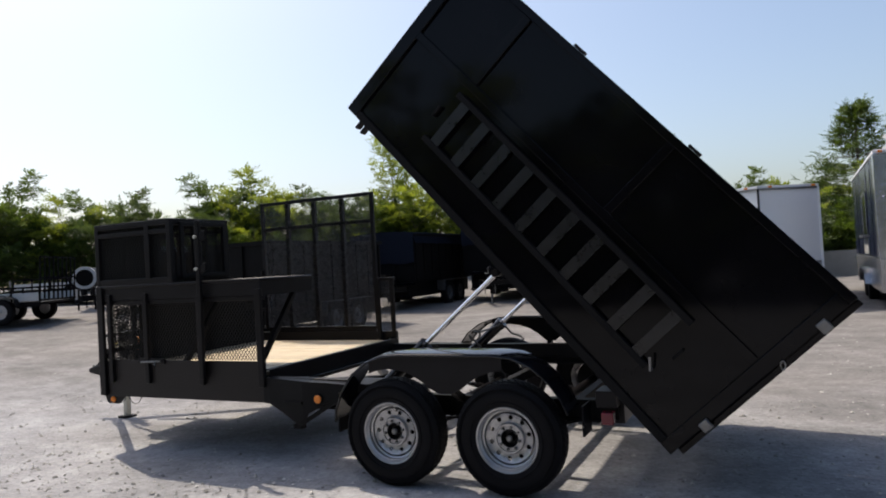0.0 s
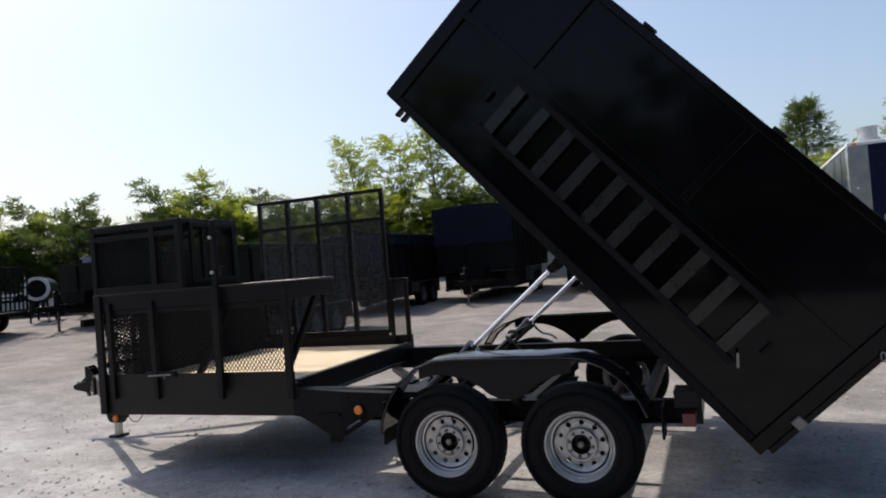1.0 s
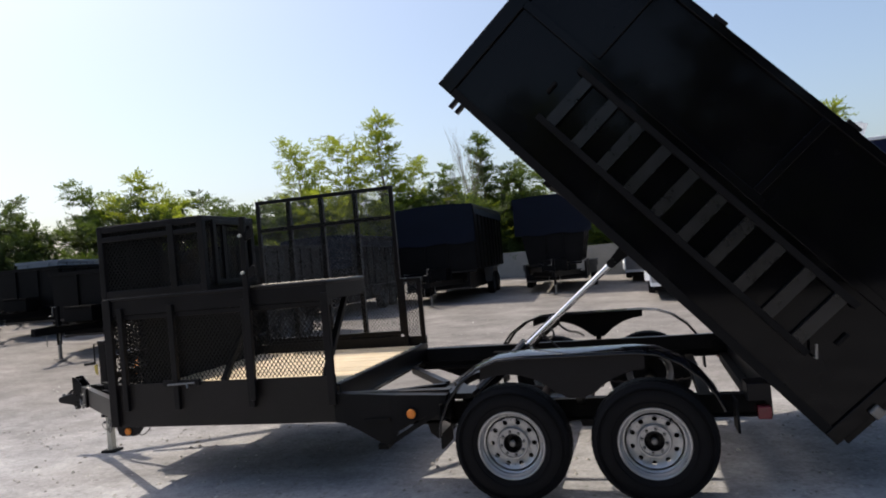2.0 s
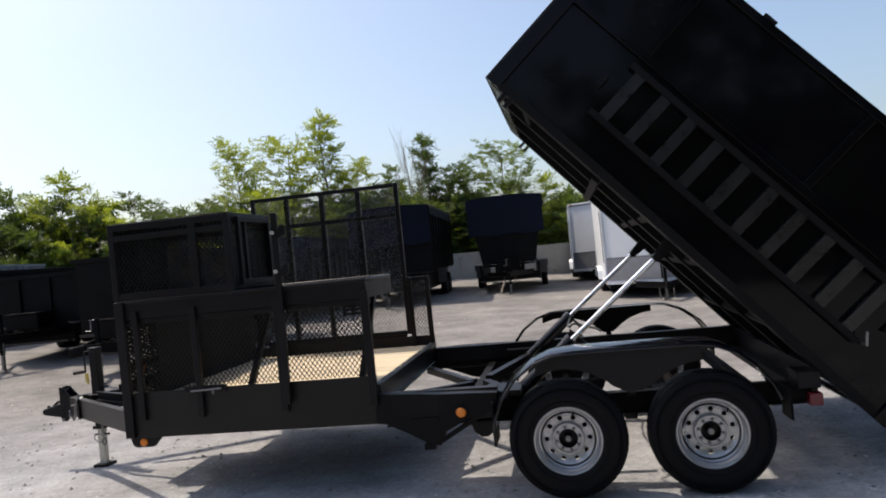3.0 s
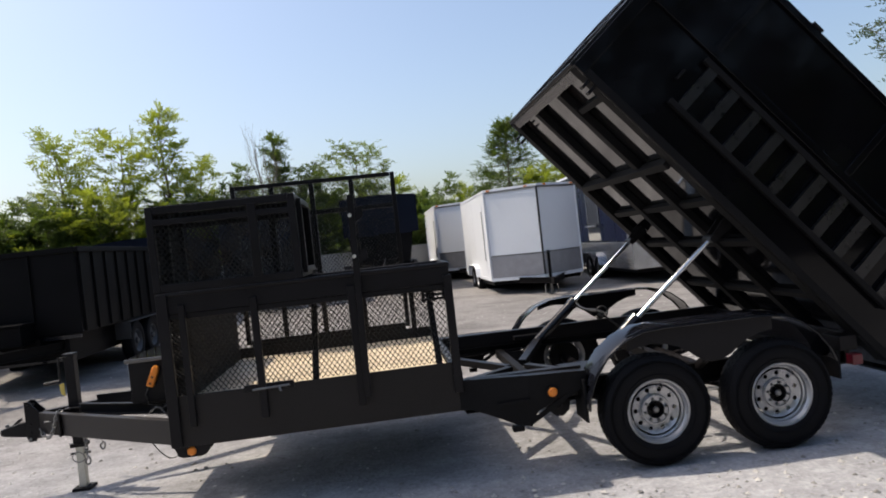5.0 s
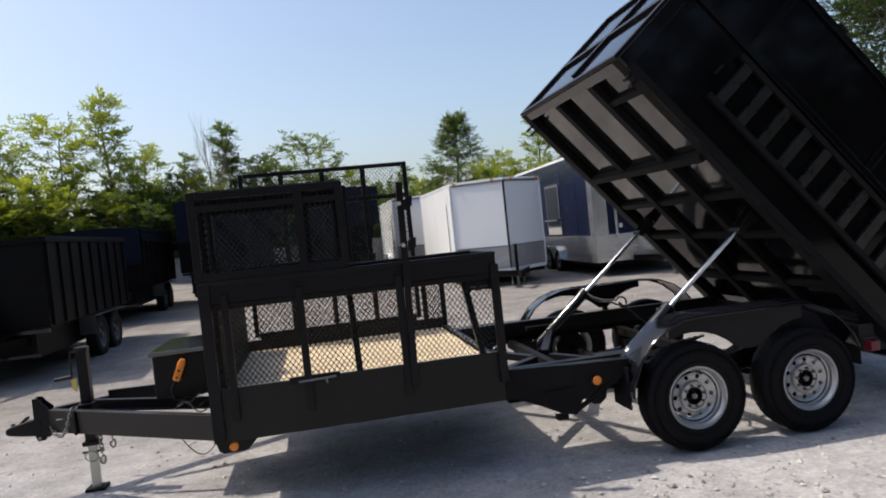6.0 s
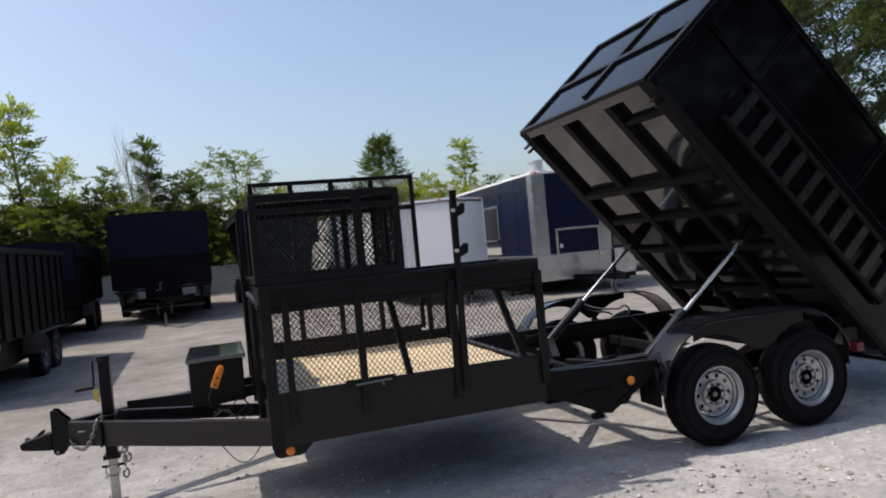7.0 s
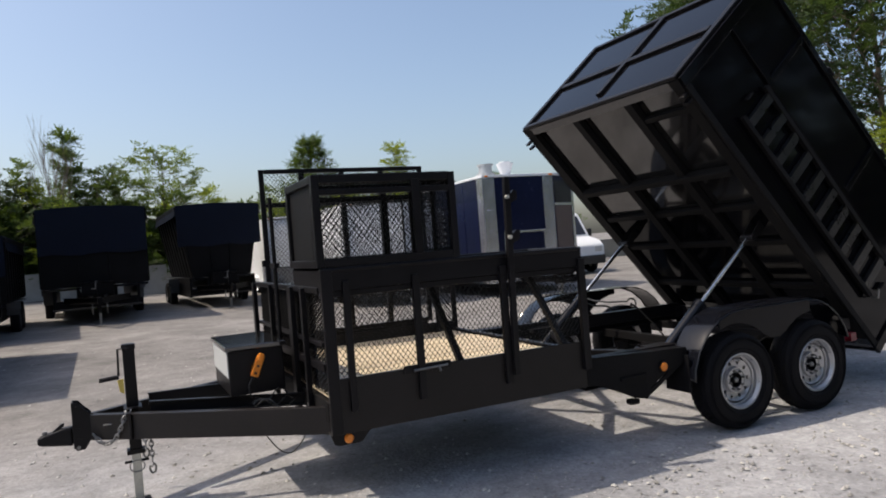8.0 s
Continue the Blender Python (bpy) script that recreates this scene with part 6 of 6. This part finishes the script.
def tree(name, label, seed, height, spread, leaf, sprays, leafsize, form="bush", limbs=24, low=0.1):
    """A tree about the origin: tapered stems, bending limbs and twigs, and sprays of leaflets along the twigs.
    form: bush (several stems from the ground), sapling (one stem, rising limbs), broad (bare stem, wide crown), cone (conifer)."""
    rnd = random.Random(seed)
    t = thing(name, label, "tree")
    wood = BM()
    verts, faces, sites = [], [], []

    def bend(p, d, length, r, steps, lift, wander):
        """A bending branch; returns its points."""
        pts = [p]
        for k in range(steps):
            d = (d + Vector((rnd.uniform(-1, 1), rnd.uniform(-1, 1), rnd.uniform(-1, 1))) * wander + Vector((0, 0, lift))).normalized()
            pts.append(pts[-1] + d * length / steps)
        for k in range(steps):
            limb(wood, pts[k], pts[k + 1], r * (1 - 0.85 * k / steps), r * (1 - 0.85 * (k + 1) / steps), 6 if r > 0.02 else 4)
        return pts

    def along(pts, f):
        k = min(len(pts) - 2, int(f * (len(pts) - 1)))
        return pts[k].lerp(pts[k + 1], f * (len(pts) - 1) - k), (pts[k + 1] - pts[k]).normalized()

    r0 = 0.014 * height
    if form == "bush":
        stems = []
        for k in range(5):
            a = k * 1.26 + rnd.uniform(-0.4, 0.4)
            lean = 0.0 if k == 0 else rnd.uniform(0.25, 0.55) * spread / height * 1.6
            d = Vector((math.cos(a) * lean, math.sin(a) * lean, 1)).normalized()
            stems.append(bend(Vector((math.cos(a), math.sin(a), 0)) * 0.08 * height * (k > 0), d, height * (0.96 if k == 0 else rnd.uniform(0.62, 0.88)), r0 * 0.7, 6, 0.04, 0.10))
    else:
        stems = [bend(Vector((0, 0, 0)), Vector((0, 0, 1)), height * 0.97, r0, 7, 0.10, 0.05)]
    for k in range(limbs):
        f = low + (0.985 - low) * ((k + rnd.random()) / limbs)
        pts = stems[k % len(stems)]
        base, way = along(pts, f)
        a = k * 2.4 + rnd.uniform(-0.6, 0.6)
        if form == "cone":
            reach, up = spread * 1.1 * (1.02 - f) ** 1.12 * rnd.uniform(0.7, 1.2), rnd.uniform(-0.05, 0.25)
        elif form == "sapling":
            reach, up = spread * (1.15 - 0.75 * f) * rnd.uniform(0.55, 1.2), rnd.uniform(0.5, 1.0)
        elif form == "broad":
            reach, up = spread * math.sqrt(max(0.06, 1 - ((f - 0.62) / 0.46) ** 2)) * rnd.uniform(0.6, 1.15), rnd.uniform(0.15, 0.6)
        else:
            reach, up = spread * math.sqrt(max(0.10, 1 - ((f - 0.35) / 0.72) ** 2)) * rnd.uniform(0.35, 0.85), rnd.uniform(0.2, 0.8)
        d = Vector((math.cos(a), math.sin(a), up)).normalized()
        main = bend(base, d, reach, r0 * 0.30 * (1.1 - 0.6 * f), 4, 0.02 if form == "cone" else 0.07, 0.18)
        sites.append((main[-1], (main[-1] - main[-2]).normalized(), 0.8))
        n = 7 if form == "cone" else 6
        for q in range(n):
            g = 0.22 + 0.78 * (q + rnd.random()) / n
            b0, w0 = along(main, g)
            side = w0.cross(Vector((0, 0, 1))).normalized() * (1 if q % 2 else -1)
            d = (w0 * 0.7 + side * rnd.uniform(0.4, 1.0) + Vector((0, 0, rnd.uniform(-0.1, 0.5)))).normalized()
            tw = bend(b0, d, (0.20 * reach + 0.10 * spread) * rnd.uniform(0.6, 1.3), r0 * 0.09, 2, 0.03, 0.2)
            for e in range(3):
                sites.append((*along(tw, 0.35 + 0.3 * e + rnd.uniform(-0.1, 0.04)), 1.0))
    # the leading shoots
    for pts in stems:
        for e in range(8):
            sites.append((*along(pts, 0.72 + 0.27 * e / 7), 0.45 if form == "cone" else 0.7))
    rnd.shuffle(sites)
    part("trunk", wood, BARK, t, smooth=True)
    flat = 0.10 if form == "cone" else 0.30
    for k in range(sprays):
        p, w, s = sites[k] if k < len(sites) else sites[rnd.randrange(len(sites))]
        if p.z < 0.15:
            continue
        out = (w + Vector((rnd.uniform(-1, 1), rnd.uniform(-1, 1), rnd.uniform(-0.5, 0.6)))).normalized()
        side = out.cross(Vector((rnd.uniform(-0.4, 0.4), rnd.uniform(-0.4, 0.4), 1))).normalized()
        up = side.cross(out)
        long = leafsize * 3.4 * rnd.uniform(0.6, 1.25) * s
        n = 6
        for q in range(2 * n - 1):
            f = (q // 2 + 1) / n
            c = p + out * long * f - Vector((0, 0, flat * long * f * f))
            sg = (-1 if q % 2 else 1) if q < 2 * n - 2 else 0
            a = (out * (0.45 if sg else 1.0) + side * sg * 0.9 + up * rnd.uniform(-0.5, 0.35)).normalized()
            b = a.cross(up + Vector((rnd.uniform(-0.6, 0.6), rnd.uniform(-0.6, 0.6), 0))).normalized()
            l, wd = leafsize * rnd.uniform(0.7, 1.3), leafsize * rnd.uniform(0.32, 0.50)
            i = len(verts)
            nrm = a.cross(b)
            verts += [c, c + a * l * 0.45 + b * wd * 0.5 + nrm * wd * 0.12, c + a * l - nrm * l * 0.10, c + a * l * 0.45 - b * wd * 0.5 + nrm * wd * 0.12]
            faces += [(i, i + 1, i + 2), (i, i + 2, i + 3)]
    me = bpy.data.meshes.new("crown")
    me.from_pydata([tuple(v) for v in verts], [], faces)
    me.materials.append(leaf)
    ob = new("crown", me)
    ob.parent = t
    ob["kind"] = "stuff"
    return t


def bare_shrub():
    rnd = random.Random(9)
    t = thing("bare_tree", "dead leafless sapling with thin upright twigs", "tree")
    bm = BM()
    def grow(p, d, l, r, n):
        q = p + d * l
        tube(bm, p, q, r, 5, r * 0.6)
        if n:
            for k in range(3):
                e = (d + Vector((rnd.uniform(-0.42, 0.42), rnd.uniform(-0.42, 0.42), rnd.uniform(0.0, 0.3)))).normalized()
                grow(p.lerp(q, rnd.uniform(0.45, 1)), e, l * rnd.uniform(0.55, 0.8), r * 0.55, n - 1)
    for k in range(3):
        grow(Vector((rnd.uniform(-0.3, 0.3), rnd.uniform(-0.3, 0.3), 0)), Vector((rnd.uniform(-0.15, 0.15), rnd.uniform(-0.15, 0.15), 1)).normalized(), 2.6, 0.05, 4)
    part("bare_stem", bm, DEADWOOD, t)
    return t


def build_trees():
    rnd = random.Random(21)
    kinds = [
        tree("tree", "bushy green broadleaf tree behind the yard", 1, 5.4, 2.6, LEAF_A, 1150, 0.19, "bush", 46, 0.06),
        tree("tree", "yellow-green broadleaf tree behind the yard", 2, 5.6, 2.4, LEAF_B, 1000, 0.19, "bush", 42, 0.08),
        tree("tree", "dark green broadleaf tree behind the yard", 3, 5.2, 2.7, LEAF_C, 1200, 0.19, "bush", 48, 0.05),
        tree("tree", "tall open-crowned sapling with airy leaves", 4, 8.0, 1.75, LEAF_B, 390, 0.17, "sapling", 28, 0.22),
        tree("cedar", "dark green conical cedar tree", 5, 9.0, 4.5, LEAF_A, 2700, 0.14, "cone", 104, 0.04),
        tree("tree", "large leafy tree with a broad dark crown", 6, 13.0, 5.4, LEAF_D, 2050, 0.24, "broad", 64, 0.14),
        tree("shrub", "low rounded green shrub at the fence line", 7, 2.6, 2.2, LEAF_A, 620, 0.19, "bush", 26, 0.05),
        tree("tree", "leaning open sapling with uneven leafy shoots", 19, 7.0, 2.5, LEAF_B, 420, 0.18, "sapling", 19, 0.15),
        tree("tree", "slender sapling with a round airy crown", 8, 6.2, 1.95, LEAF_E, 480, 0.15, "broad", 30, 0.42),
        tree("tree", "slim leafy green sapling behind the yard", 31, 7.0, 1.05, LEAF_A, 480, 0.16, "sapling", 26, 0.10),
    ]
    used = set()
    def put(k, x, y, s=1.0, turn=0.0):
        t = kinds[k] if k not in used else copy_thing(kinds[k], Matrix())
        used.add(k)
        t.matrix_basis = pose(x, y, ground_z(x, y) - 0.05, 0, 0, turn) @ Matrix.Scale(s, 4)
    # the row along the back of the yard
    x = -62.0
    while x < -13.5:
        big = 0.74 if x < -21 else 0.66
        put(rnd.choice((0, 0, 1, 2, 2)), x, 28 + rnd.uniform(-1.5, 3.0) - 0.6 * max(0, -x - 20), rnd.uniform(1.0, 1.42) * big * (1.12 if x < -20 else 1.06), rnd.uniform(0, 360))
        x += rnd.uniform(1.1, 1.8)
    for k, x, y, s in ((3, -10.8, 28.0, 0.96), (7, -9.9, 28.6, 0.78), (7, -15.6, 28.0, 0.92), (7, -13.1, 28.2, 0.95), (1, -15.0, 27.2, 0.80), (1, -13.0, 27.2, 0.84), (0, -10.6, 27.4, 0.74), (1, -9.4, 27.6, 0.66), (0, -8.5, 28.2, 0.88), (2, -7.6, 28.5, 0.70), (1, -6.7, 27.5, 0.74),
                       (9, -5.95, 28.4, 0.92), (2, -8.3, 27.5, 0.80), (0, -7.2, 27.6, 0.70), (2, -5.7, 27.6, 0.62), (2, -5.0, 28.2, 0.92), (0, -4.1, 28.5, 0.86), (0, -3.1, 27.7, 0.66), (1, -1.9, 27.9, 0.50), (8, -2.5, 28.4, 0.90), (1, -1.0, 29.0, 0.62), (1, -0.2, 30.0, 0.78), (0, 1.4, 29.6, 0.76), (1, 3.0, 30.6, 0.72), (2, 4.4, 31.0, 0.70),
                       (4, 6.7, 39.0, 1.0), (1, 8.2, 33.0, 0.90), (2, 4.9, 36.5, 0.95), (1, 8.6, 37.0, 1.05), (3, 10.3, 33.1, 0.93), (1, 9.3, 33.4, 0.80), (0, 11.0, 30.5, 0.85), (2, 13.0, 31.0, 0.9), (0, 15.5, 31.0, 0.9),
                       (5, 24.0, 20.5, 1.0), (5, 27.0, 15.5, 1.1), (5, 29.0, 24.0, 1.2), (5, 30.0, 9.0, 1.1), (1, 22.0, 17.0, 0.8), (1, 23.5, 12.5, 0.95), (1, 21.5, 21.5, 0.8)):
        put(k, x, y, s * (1.07 if x < 4 else 1.0), rnd.uniform(0, 360))
    # unseen trees and shrubs behind the walk, added to darken the bed side's reflections
    x = -34.0
    while x < 36:
        put(rnd.choice((0, 2, 2, 1)), x, -19 + rnd.uniform(-2, 2), rnd.uniform(1.0, 1.5), rnd.uniform(0, 360))
        x += rnd.uniform(1.7, 2.6)
    for x, y, s in ((7, -20, 0.9), (13, -19, 1.0), (19, -18, 1.05), (25, -16, 1.0), (31, -12, 1.0)):
        put(5, x, y, s, rnd.uniform(0, 360))
    x = -36.0
    while x < 38:
        put(6, x, -17.5 + rnd.uniform(-0.6, 0.6), rnd.uniform(1.0, 1.3), rnd.uniform(0, 360))
        x += rnd.uniform(1.8, 2.8)
    x = -54.0
    while x < 16:
        put(6, x, 27.7 + rnd.uniform(-0.4, 0.9) - 0.6 * max(0, -x - 20), rnd.uniform(0.8, 1.3), rnd.uniform(0, 360))
        x += rnd.uniform(1.7, 2.6)
    b = bare_shrub()
    b.matrix_basis = pose(-6.5, 27.6, ground_z(-6.5, 27.6) - 0.05) @ Matrix.Diagonal((0.72, 0.72, 1.2, 1))


build_yard()
build_trees()
build_stones()
